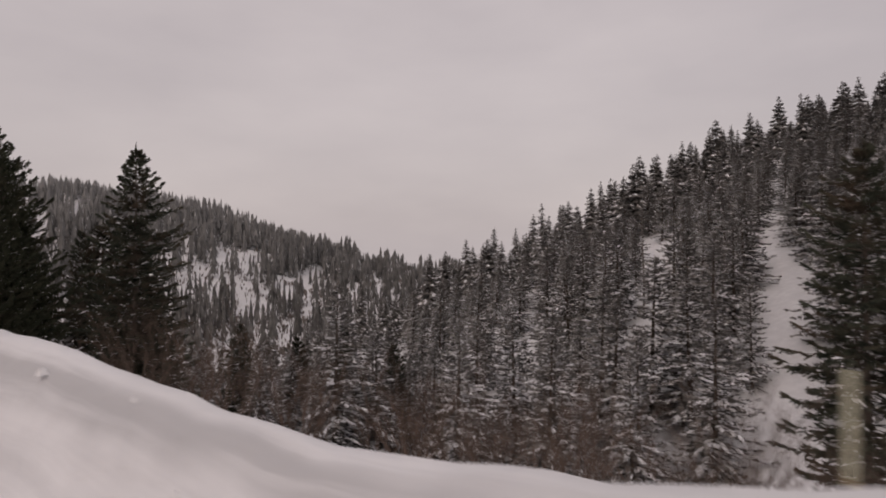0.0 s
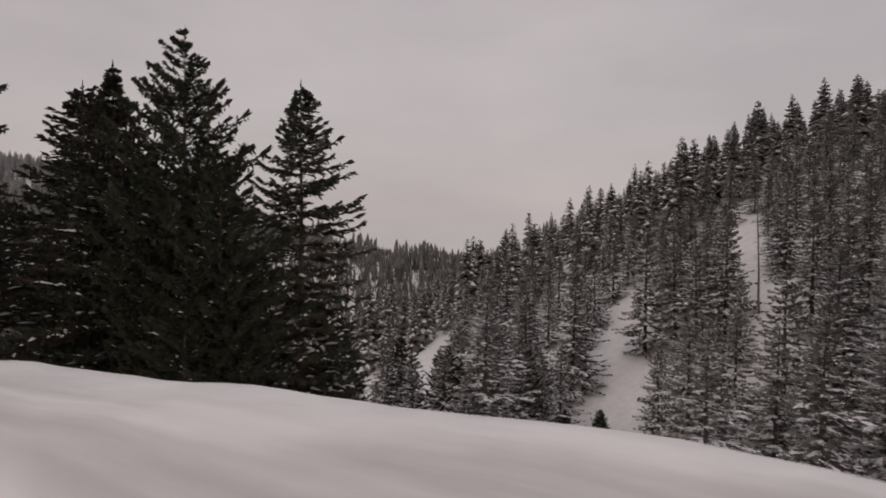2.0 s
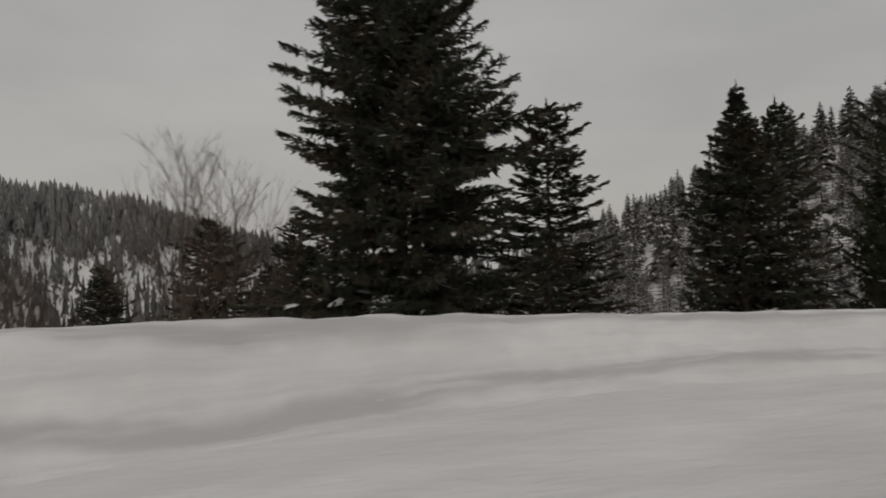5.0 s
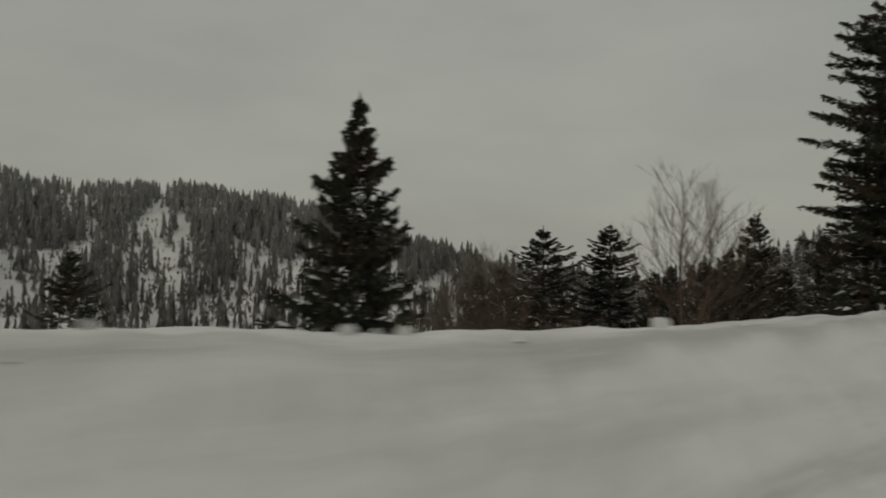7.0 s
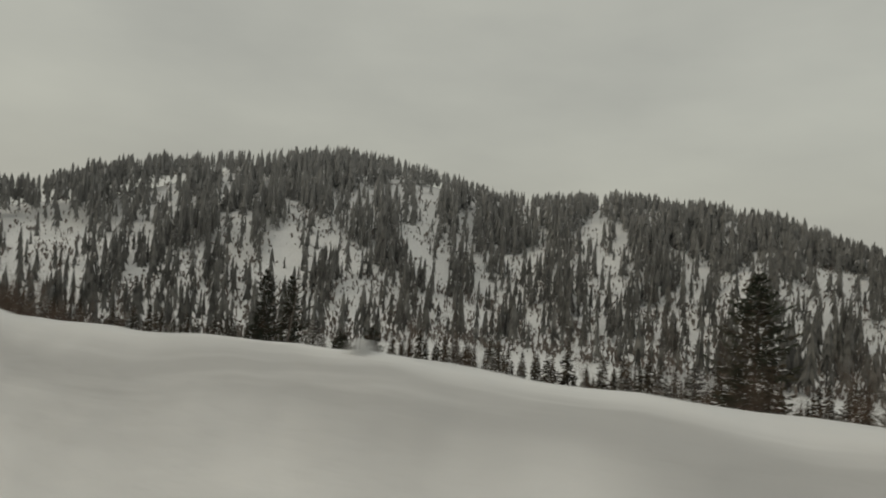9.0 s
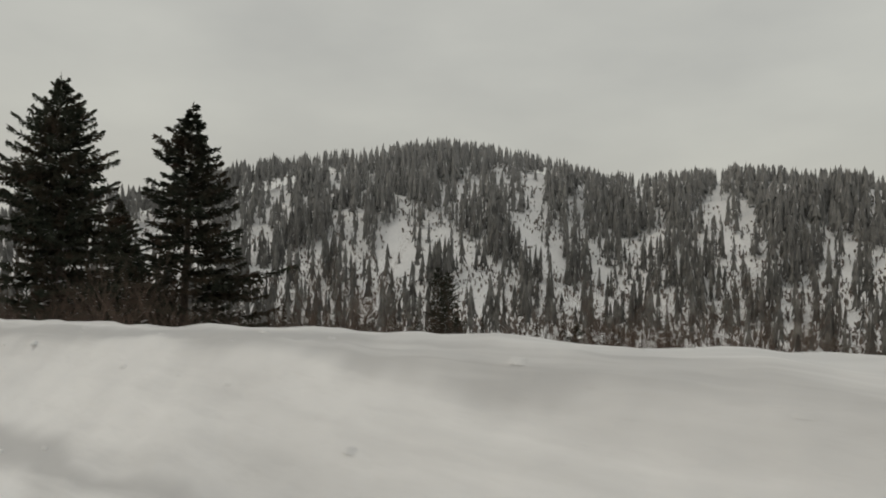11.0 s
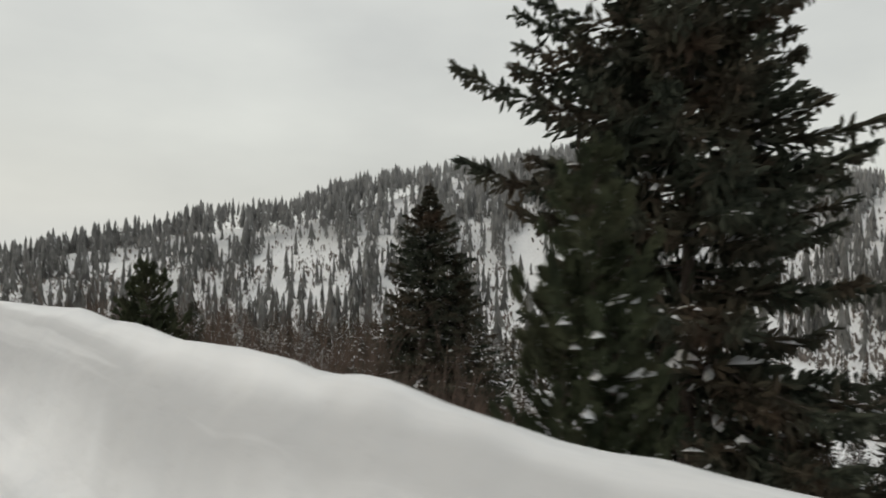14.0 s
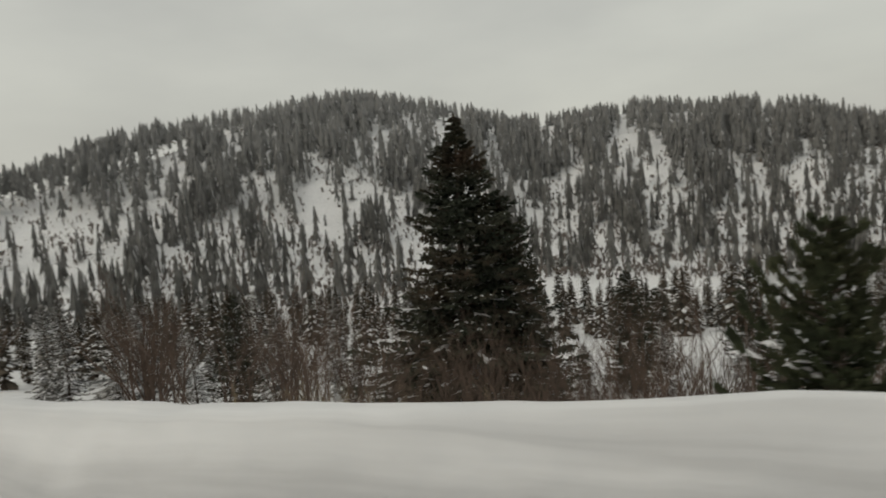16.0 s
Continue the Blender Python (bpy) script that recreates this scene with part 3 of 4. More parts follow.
            z += whorl * rng.uniform(0.7, 1.3) * (0.45 + 0.6 * min(1, s / 0.5))
        for k in range(10):  # the leader and its last shoots
            base = axis(high * (0.93 + 0.065 * k / 10))
            a = 2.4 * k
            brush(base, base + Vector((math.cos(a) * 0.3, math.sin(a) * 0.3, 0.45)) * (1.1 - 0.09 * k) * spread / 5, 0.04)
        brush(axis(high * 0.96), axis(high) + Vector((0, 0, 0.2)), 0.035)
    trunk.mesh("trunk", BARK, root)
    crown.mesh("crown", needle, root)
    if load.f:
        tagged(load.mesh("snow_load", LOAD, root, "white snow lying on the boughs", True), kind="stuff")
    return root


def set_down(x, y, turn=0.0, size=1.0, sink=0.12, wide=None):
    w = wide or size
    return pose(x, y, land_at(x, y) - sink, 0, 0, turn) @ Matrix.Diagonal((w, w, size, 1))


def put_copy(model, x, y, turn, tall, model_tall, wide=1.0, label="", category="tree", group=""):
    """A copy of a model tree at a place, with its own height and breadth."""
    k = tall / model_tall
    ob = copy_thing(model, Matrix.Identity(4))
    ob.matrix_basis = set_down(x, y, turn, k, 0.12, k * wide)
    return tagged(ob, label, category, group)


FIR_A = conifer("fir_tree", 16.0, 3.2, 11, NEEDLE, 0.13, 0.50, 8, 15, droop=0.10, rag=0.26, full=0.62, round_=0.68, upturn=0.10, wild=0.7)
FIR_B = conifer("fir_tree", 16.0, 3.4, 12, NEEDLE, 0.16, 0.52, 8, 15, droop=0.18, rag=0.32, full=0.6, round_=0.68, upturn=0.14, wild=0.8)
GREAT_FIR = conifer("great_fir_tree", 26.0, 5.9, 21, NEEDLE, 0.14, 0.72, 9, 26, droop=0.12, rag=0.34, full=0.42, round_=0.6, upturn=0.10, spire=0.4, wild=0.8, hang=1)
SPRUCE = conifer("spruce_tree", 16.0, 3.7, 19, NEEDLE, 0.2, 0.42, 9, 16, droop=0.2, rag=0.3, full=0.85, round_=0.95, upturn=0.12, spire=0.05, wild=0.7, hang=1)
CLOSE_FIR = conifer("fir_tree", 16.0, 4.0, 31, NEEDLE, 0.18, 0.5, 9, 22, droop=0.16, rag=0.34, full=0.5, round_=0.62, upturn=0.14, spire=0.12, bare=0.09, hang=1, thin=0.4)
CLOSE_FIR_B = conifer("fir_tree", 16.0, 3.8, 32, NEEDLE, 0.12, 0.56, 9, 21, droop=0.14, rag=0.34, full=0.9, round_=0.85, upturn=0.14, spire=0.12, bare=0.08, hang=1, thin=0.45)
PINE_A = conifer("pine_tree", 16.0, 3.7, 13, PINE, 0.10, 0.66, 8, 14, droop=-0.05, rag=0.40, tops=4, full=0.5, round_=0.68, upturn=0.24, clump=0.5, spire=0.15, hang=1)
PINE_B = conifer("fir_tree", 16.0, 3.7, 14, NEEDLE, 0.2, 0.52, 8, 17, droop=0.26, rag=0.34, full=0.7, round_=0.72, upturn=0.14, bare=0.06, wild=0.8)
YOUNG = conifer("young_fir_tree", 9.0, 2.7, 15, NEEDLE, 0.24, 0.46, 10, 14, droop=0.02, rag=0.26, full=0.9, round_=1.0, upturn=0.14, spire=0.05, bare=0.03, wild=0.7, hang=1, skirt=0.35)
BUSHY = conifer("small_pine_tree", 4.0, 1.2, 16, GREEN_PINE, 0.2, 0.24, 7, 10, droop=-0.1, rag=0.45, tops=3, full=0.6, round_=0.6, upturn=0.35, clump=0.7)
SNOWY = [conifer("snowy_spruce_tree", 12.0, w, 20 + k, FROSTED, sn, 0.52, 7, 9, bare=b, droop=0.42, rag=r, full=f, round_=0.75, upturn=0.16, fine=False)
         for k, (w, sn, b, r, f) in enumerate([(2.5, 0.75, 0.03, 0.4, 0.8), (2.2, 0.6, 0.06, 0.45, 0.7), (2.8, 0.85, 0.03, 0.45, 0.85), (2.2, 0.55, 0.08, 0.5, 0.7)])]

# the single trees along the road: model, its height, x, y, height of the tip over the road, breadth, turn, label
NEAR = [
    (PINE_A, 16.0, -21.4, 34.5, 9.2, 0.95, 80, "broad dark pine with several tops behind the snow bank"),
    (PINE_B, 16.0, -18.2, 44.7, 10.3, 0.98, 75, "open-branched dark fir with drooping boughs behind the bank"),
    (FIR_A, 16.0, -29.9, 48.5, 10.7, 1.35, 200, "dark fir with a narrow top behind the snow bank"),
    (SPRUCE, 16.0, -25.0, 39.1, 9.3, 1.3, 120, "dense dark fir with little snow behind the bank"),
    (GREAT_FIR, 26.0, -38.8, 44.0, 18.8, 0.99, 35, "very large spreading fir close behind the snow bank"),
    (FIR_A, 16.0, -34.3, 38.6, 3.2, 1.3, 310, "small fir beside a very large one"),
    (PINE_A, 16.0, -19.9, 31.5, 4.7, 1.0, 200, "smaller dark pine crowding a broad one"),
    (FIR_B, 16.0, -31.1, 64.9, 5.7, 0.75, 30, "slim dark fir standing farther down the slope"),
    (FIR_A, 16.0, -8.6, 18.4, 3.4, 1.3, 80, "small dark fir just behind the snow bank"),
    (FIR_B, 16.0, 16.4, 21.3, 6.7, 0.9, 160, "dark snow-flecked fir at the start of the bend"),
    (YOUNG, 9.0, -67.2, 27.5, 6.4, 0.95, 40, "young fir with up-swept boughs and a bare leader"),
    (FIR_A, 16.0, -41.6, 94.0, 8.4, 1.4, 260, "dark fir on the valley floor"),
    (FIR_B, 16.0, -51.3, 88.0, 7.4, 1.4, 15, "dark fir on the valley floor"),
    (FIR_A, 16.0, -40.0, 59.7, 6.8, 0.9, 145, "narrow dark fir on the valley floor"),
    (FIR_B, 16.0, -90.3, 56.2, 3.2, 0.95, 95, "lone dark fir with snow on its lower boughs"),
    (FIR_A, 16.0, -75.2, 68.0, -3.0, 1.1, 290, "small dark fir in the valley"),
    (FIR_B, 16.0, -197.3, 107.4, -2.5, 0.9, 60, "lone broad conifer at the foot of the wooded hill"),
    (CLOSE_FIR_B, 16.0, -127.2, 13.6, 8.1, 1.45, 230, "dark fir with a swept side close behind the bank"),
    (CLOSE_FIR, 16.0, -132.2, 10.5, 9.4, 0.9, 110, "large open-branched fir close behind the bank"),
    (BUSHY, 4.0, -130.0, 5.5, 2.8, 0.62, 250, "green young pine beside a large fir"),
    (SPRUCE, 16.0, -152.0, 20.0, 5.7, 1.6, 330, "dense pointed spruce with snow-flecked boughs"),
    (SPRUCE, 16.0, -150.2, 20.9, 2.2, 1.4, 210, "smaller spruce beside a taller one"),
    (FIR_B, 16.0, -178.9, 84.5, -0.6, 0.7, 70, "tall thin-crowned conifer beside a snowy flat"),
    (FIR_A, 16.0, -158.4, 66.3, -6.6, 1.2, 20, "dark snow-flecked spruce on the valley floor"),
    (FIR_B, 16.0, -160.7, 88.0, -12.0, 1.1, 140, "dark snow-flecked spruce on the valley floor"),
    (FIR_A, 16.0, -147.7, 79.6, -8.0, 1.2, 260, "broad dark spruce on the valley floor"),
    (FIR_B, 16.0, -152.8, 9.2, 0.2, 0.9, 200, "slim spruce beside bare willows"),
    (FIR_A, 16.0, -115.5, 38.8, -3.3, 1.2, 50, "small rounded dark fir below the road"),
    (FIR_A, 16.0, -45.0, 67.4, 2.4, 0.90, 0, "dark fir in the belt of trees below the road"),
    (FIR_B, 16.0, -41.5, 72.6, 2.8, 1.00, 47, "dark fir in the belt of trees below the road"),
    (FIR_A, 16.0, -42.0, 64.2, 3.4, 0.90, 94, "dark fir in the belt of trees below the road"),
    (FIR_B, 16.0, -37.7, 68.8, 4.3, 0.90, 141, "dark fir in the belt of trees below the road"),
    (FIR_A, 16.0, -42.9, 60.2, 2.6, 1.10, 188, "dark fir in the belt of trees below the road"),
    (FIR_B, 16.0, -30.9, 72.0, 2.9, 0.90, 235, "dark fir in the belt of trees below the road"),
    (FIR_A, 16.0, -31.0, 77.8, 4.5, 0.80, 282, "dark fir in the belt of trees below the road"),
    (FIR_B, 16.0, -58.1, 72.5, 2.5, 1.00, 329, "dark fir in the belt of trees below the road"),
    (FIR_A, 16.0, -59.7, 80.7, 2.0, 1.00, 16, "dark fir in the belt of trees below the road"),
    (BUSHY, 4.0, -138.8, 4.2, 1.75, 0.78, 100, "small bushy pine with snow on its lower twigs"),
]
fresh = [GREAT_FIR, SPRUCE, CLOSE_FIR, CLOSE_FIR_B]
for model, tall, x, y, tip, wide, turn, label in NEAR:
    if model in fresh:  # the first of its kind is the model itself
        fresh.remove(model)
        k = (tip - land_at(x, y) + 0.12) / tall
        model.matrix_basis = set_down(x, y, turn, k, 0.12, k * wide)
        tagged(model, label, "tree")
        continue
    put_copy(model, x, y, turn, tip - land_at(x, y) + 0.12, tall, wide, label)


# ---- wooded slopes ----
def thicket(model_list, places, label, group, rng):
    for x, y, tall in places:
        put_copy(rng.choice(model_list), x, y, rng.uniform(0, 360), tall, 12.0, rng.uniform(1.1, 1.55), label, "tree", group)


def scatter(rng, number, x0, x1, y0, y1, gap, keep):
    done = []
    for _ in range(number * 40):
        if len(done) >= number:
            break
        x, y = rng.uniform(x0, x1), rng.uniform(y0, y1)
        if keep(x, y) and all((x - a) ** 2 + (y - b) ** 2 > gap * gap for a, b in done):
            done.append((x, y))
    return done


rng = random.Random(41)


def on_spur(x, y):
    return y < 140 + 0.1 * x and y > 42 + 0.1 * abs(x - 20)


def open_strip(x, y):
    """Treeless chutes and a clearing on the spur."""
    wander = 0.8 * math.sin(y * 0.3)
    return (abs(x - 30.7 - 0.56 * (y - 76) + wander) < 3.7 and 62 < y < 113) or (abs(x - 11.9 - 0.47 * (y - 75) + wander) < 4.2 and 56 < y < 104) or (abs(x - 48 - 0.6 * (y - 76) + wander) < 3.8 and y < 92)


front = scatter(rng, 105, -10, 66, 44, 90, 5.0, lambda x, y: on_spur(x, y) and not open_strip(x, y) and not (x < 4 and y < 58))
thicket(SNOWY, [(x, y, rng.uniform(9.0, 16.5)) for x, y in front], "snow-laden spruce on the wooded spur", "trees on the spur", rng)
middle = scatter(rng, 50, -44, 4, 58, 110, 4.8, lambda x, y: land_at(x, y) < -6)
thicket(SNOWY, [(x, y, rng.uniform(7.5, 10.5)) for x, y in middle], "snow-dusted spruce in the side valley", "trees in the side valley", rng)


def in_valley(x, y):
    d = lane_place(x, y)[1][0]
    return 46 < d < 190 and land_at(x, y) < -10 and not (-215 < x < -138 and 64 < y < 125 and x > -145 - y)


low = scatter(rng, 75, -230, -40, 30, 150, 6.0, lambda x, y: in_valley(x, y) and lane_place(x, y)[1][0] < 95)
thicket(SNOWY, [(x, y, rng.uniform(7.0, 14.0)) for x, y in low], "snow-dusted conifer on the valley floor", "trees in the valley", rng)


high = scatter(rng, 210, -40, 95, 60, 125, 4.6, lambda x, y: x > 4 and y < 150 + 0.1 * x and not open_strip(x, y) and not (-10 < x < 66 and y < 88)
               and not (x < -5 and land_at(x, y) < -14))
thicket(SNOWY, [(x, y, rng.uniform(7.0, 11.5)) for x, y in high], "snow-laden spruce high on the wooded spur", "trees on the spur", rng)


def far_tree(soup, snow, x, y, z, tall, wide, rng, levels=5, sides=6, share=0.3):
    """A far conifer of ragged, drooping skirts round a thin stem; some skirts carry snow."""
    base = 0.05 + 0.22 * rng.random() ** 2
    for k in range(levels):
        t = k / levels
        lo, hi = base + (0.97 - base) * t, base + (0.97 - base) * min(1.0, (k + 1.9) / levels)
        r = wide * ((1 - t) ** 0.75) * rng.uniform(0.72, 1.12) + 0.012 * tall
        turn, ox, oy = rng.uniform(0, 6.28), rng.uniform(-0.18, 0.18) * r, rng.uniform(-0.18, 0.18) * r
        ring = []
        for j in range(sides * 2):
            a = turn + 3.14159 * j / sides
            q = r * (rng.uniform(0.75, 1.25) if j % 2 == 0 else rng.uniform(0.3, 0.6))
            ring.append((x + ox + q * math.cos(a), y + oy + q * math.sin(a), z + tall * (lo + (0.5 if j % 2 else -0.25) * rng.uniform(0.4, 1.0) / levels)))
        top = (x + 0.4 * ox, y + 0.4 * oy, z + tall * min(1.0, hi))
        soup.add(ring + [top], [(j, (j + 1) % (2 * sides), 2 * sides) for j in range(2 * sides)])
        if snow is not None and t < 0.72:
            for j in range(0, 2 * sides, 2):
                if rng.random() < share:
                    p = Vector(ring[j]).lerp(Vector(top), 0.12) + Vector((0, 0, 0.012 * tall))
                    q0, q1 = Vector(ring[j - 1]).lerp(Vector(top), 0.3), Vector(ring[(j + 1) % (2 * sides)]).lerp(Vector(top), 0.3)
                    mid = Vector(ring[j]).lerp(Vector(top), 0.62) + Vector((0, 0, 0.014 * tall))
                    snow.add([tuple(p), tuple(q1 * 0.6 + mid * 0.4), tuple(mid), tuple(q0 * 0.6 + mid * 0.4)], [(0, 1, 2), (0, 2, 3)])
    soup.add([(x - 0.011 * tall, y, z - 0.5), (x + 0.011 * tall, y, z - 0.5), (x, y, z + tall * 0.8), (x, y + 0.02 * tall, z - 0.5)], [(0, 1, 2), (1, 3, 2), (3, 0, 2)])


# clearings on the far slope: x, y, half width across, half length down the slope
CLEAR = [(-252, 474, 11, 27), (-453, 446, 16, 13), (-415, 415, 8, 36), (-363, 371, 12, 26), (-542, 278, 9, 11), (-538, 252, 8, 9), (-537, 348, 10, 21),
         (-528, 372, 10, 9), (-448, 287, 7, 20), (-385, 259, 17, 29), (-161, 420, 9, 19), (-688, 173, 18, 22), (-261, 176, 14, 28),
         (-251, 326, 18, 18), (-357, 383, 10, 30), (-599, 181, 18, 8), (-154, 400, 10, 20), (-279, 326, 20, 19), (-430, 203, 7, 31), (-198, 314, 24, 12), (-123, 298, 7, 20)]


# closed dark stands there, in the same way
STANDS = [(-392, 472, 10, 20), (-354, 458, 10, 18), (-323, 451, 10, 16), (-285, 425, 10, 14), (-250, 382, 8, 12), (-484, 382, 22, 20), (-447, 309, 14, 16), (-418, 338, 12, 16), (-239, 491, 14, 26), (-216, 516, 14, 26), (-180, 494, 12, 18), (-205, 425, 8, 14), (-351, 331, 10, 14), (-477, 302, 12, 16), (-451, 213, 14, 12), (-463, 255, 12, 14), (-277, 210, 10, 10), (-200, 342, 8, 10)]


def far_woods():
    gen = np.random.default_rng(77)
    x, y = gen.uniform(-1000, 160, 84000), gen.uniform(-150, 800, 84000)
    face, q = ridge_height(x, y)
    u, d = lane_place(x, y)
    z = land(x, y, u, d)
    # closed stands along the crest and in bands down the slope, with open snow between and below them
    way = np.arctan2(y - 10, x + 100)
    out = np.hypot(x + 100, y - 10)
    strip = waves(way * 420, out * 0.22, 34, 33, 2)
    field = 0.06 - 0.3 * smooth(-560, -680, x) + 0.4 * waves(x, y, 90, 31, 3) + 0.8 * strip + 0.5 * waves(x, y, 26, 35, 2) + 0.4 * smooth(110, 15, q) - 0.42 * smooth(60, 260, q)
    for cx, cy, a, b in STANDS:
        w = math.atan2(cy - 10, cx + 100)
        across = ((x - cx) * -math.sin(w) + (y - cy) * math.cos(w)) / a
        along = ((x - cx) * math.cos(w) + (y - cy) * math.sin(w)) / b
        field = field + 1.3 * np.exp(-(across ** 2 + along ** 2))
    chance = 0.065 + 0.9 * smooth(-0.1, 0.9, field)
    for cx, cy, a, b in CLEAR:
        w = math.atan2(cy - 10, cx + 100)
        across = ((x - cx) * -math.sin(w) + (y - cy) * math.cos(w)) / (1.2 * a) + 0.4 * waves(x, y, 22, 34, 2)
        along = ((x - cx) * math.cos(w) + (y - cy) * math.sin(w)) / (1.1 * b)
        chance = chance * (1 - 0.93 * smooth(12, 42, q) * np.exp(-(across ** 2 + along ** 2) ** 1.5))
    keep = (q > -16) & (q < 330) & (d > 135) & (gen.random(len(x)) < chance)
    x, y, z, q = x[keep], y[keep], z[keep], q[keep]
    order = gen.permutation(len(x))[:14200]
    soup, load, r = Soup(), Soup(), random.Random(5)
    for i in order:
        tall = r.uniform(9, 17) if q[i] < 45 else r.uniform(10, 27)
        slim = 0.75 if q[i] > 130 else 1.0
        far_tree(soup, load, x[i], y[i], z[i], tall, tall * slim * r.uniform(0.11, 0.17), r, 4, 5, 0.08 if q[i] > 60 else 0.03)
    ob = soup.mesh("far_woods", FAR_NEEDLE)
    tagged(ob, "snow-dusted conifer forest on the far ridge, paled by painted haze", "forest", kind="stuff")
    ob = load.mesh("snow_on_far_woods", LOAD)
    tagged(ob, "white snow caught in the far forest", "snow", kind="stuff")


def hill_brush():
    """Low leafless brush speckling the open snow of the far slope and its foot."""
    gen = np.random.default_rng(78)
    x, y = gen.uniform(-760, 140, 120000), gen.uniform(-100, 620, 120000)
    q = ridge_height(x, y)[1]
    u, d = lane_place(x, y)
    chance = (0.25 + 0.6 * smooth(80, 240, q)) * np.clip(0.55 + 0.6 * waves(x, y, 40, 36, 3), 0.08, 1)
    keep = (q > 20) & (q < 330) & (d > 120) & (gen.random(len(x)) < chance)
    x, y = x[keep][:19000], y[keep][:19000]
    z = land(x, y, u[keep][:19000], d[keep][:19000])
    brush, r = Soup(), random.Random(6)
    for px, py, pz in zip(x, y, z):
        tall, wide = r.uniform(1.2, 5.0), r.uniform(0.3, 1.1)
        a = r.uniform(0, 6.28)
        ring = [(px + wide * r.uniform(0.5, 1.2) * math.cos(a + 1.2566 * k), py + wide * r.uniform(0.5, 1.2) * math.sin(a + 1.2566 * k), pz + tall * r.uniform(0.3, 1.0)) for k in range(5)]
        brush.add([(px, py, pz - 0.2)] + ring, [(0, 1, 2), (0, 2, 3), (0, 3, 4), (0, 4, 5)])
    tagged(brush.mesh("hill_brush", HILL_TWIG), "leafless grey-brown brush on the far slope", "brush", kind="stuff")


far_woods()
hill_brush()


def bough_tree(soup, snow, x, y, z, tall, wide, rng):
    """A conifer of drooping, overlapping boughs, each a folded blade; about half of them carry snow."""
    base, full = 0.04 + 0.16 * rng.random() ** 2, rng.uniform(0.6, 0.85)
    lean_x, lean_y = rng.uniform(-0.015, 0.015), rng.uniform(-0.015, 0.015)
    level = base
    while level < 0.97:
        s = 1 - level
        reach = wide * min(1.0, s / full) ** 0.85 * rng.uniform(0.9, 1.08) + 0.01 * tall
        turn, number = rng.uniform(0, 6.28), 5 if s < 0.15 else 8
        ax, ay = x + lean_x * tall * level, y + lean_y * tall * level
        for k in range(number):
            a = turn + 6.2832 * (k + rng.uniform(-0.3, 0.3)) / number
            r = reach * rng.uniform(0.65, 1.15)
            az = z + tall * min(0.975, level + rng.uniform(-0.035, 0.035))
            drop = r * (rng.uniform(0.3, 0.6) * min(1.0, 1.6 * s) - 0.5 * (1 - s) ** 3)
            half = r * rng.uniform(0.28, 0.42)
            ca, sa = math.cos(a), math.sin(a)
            mx, my, mz = ax + 0.6 * r * ca, ay + 0.6 * r * sa, az - 0.35 * drop
            tip = (ax + r * ca, ay + r * sa, az - drop)
            low = 0.18 * r
            soup.add([(ax, ay, az + 0.02 * tall), (mx - half * sa, my + half * ca, mz - low), tip, (mx + half * sa, my - half * ca, mz - low), (mx, my, mz)], [(0, 1, 4), (1, 2, 4), (2, 3, 4), (3, 0, 4)])
            if rng.random() < 0.5 and s > 0.06:
                w, up = half * rng.uniform(0.35, 0.75), 0.05 * r + 0.03
                q = rng.uniform(0.35, 0.6)
                snow.add([(ax + q * r * ca, ay + q * r * sa, az - 0.3 * q * drop + up), (mx - w * sa, my + w * ca, mz + up - 0.1 * r), (ax + 0.95 * r * ca, ay + 0.95 * r * sa, az - 0.9 * drop + up), (mx + w * sa, my - w * ca, mz + up - 0.1 * r)], [(0, 1, 2), (0, 2, 3)])
        level += rng.uniform(0.03, 0.06) * (0.4 + 0.8 * min(1.0, 1.6 * s))
    soup.add([(x - 0.011 * tall, y, z - 0.5), (x + 0.011 * tall, y, z - 0.5), (x + lean_x * tall, y + lean_y * tall, z + tall), (x, y + 0.02 * tall, z - 0.5)], [(0, 1, 2), (1, 3, 2), (3, 0, 2)])


def upper_spur():
    """The trees that crown the spur, too many and too far to tell apart."""
    r, soup, load = random.Random(9), Soup(), Soup()
    spots = scatter(r, 420, -46, 165, 62, 170, 4.2, lambda x, y: y > 62 - 0.2 * x and y < 152 + 0.1 * x and not (-40 < x < 95 and y < 125))
    spots += scatter(r, 420, 10, 230, 150, 330, 6.0, lambda x, y: y > 152 + 0.1 * x)
    for x, y in spots:
        tall = r.uniform(6.5, 15.5)
        bough_tree(soup, load, x, y, land_at(x, y), tall, tall * r.uniform(0.17, 0.26), r)
    ob = soup.mesh("spur_woods", FROSTED)
    tagged(ob, "snow-dusted conifers crowning the near spur", "forest", kind="stuff")
    ob = load.mesh("snow_on_spur_woods", LOAD)
    tagged(ob, "white snow on the trees of the spur", "snow", kind="stuff")


upper_spur()


def valley_woods():
    """The trees of the valley floor past the nearest ones."""
    r, soup, load = random.Random(19), Soup(), Soup()
    spots = scatter(r, 520, -330, -45, 30, 240, 4.6, lambda x, y: 70 < lane_place(x, y)[1][0] < 200 and not (-215 < x < -138 and 64 < y < 125 and x > -145 - y))
    for x, y in spots:
        tall = r.uniform(5, 15)
        bough_tree(soup, load, x, y, land_at(x, y), tall, tall * r.uniform(0.14, 0.2), r)
    ob = soup.mesh("valley_woods", VALLEY_NEEDLE)
    tagged(ob, "dark snow-dusted conifers along the valley floor", "forest", kind="stuff")
    ob = load.mesh("snow_on_valley_woods", LOAD)
    tagged(ob, "white snow on the valley trees", "snow", kind="stuff")


valley_woods()

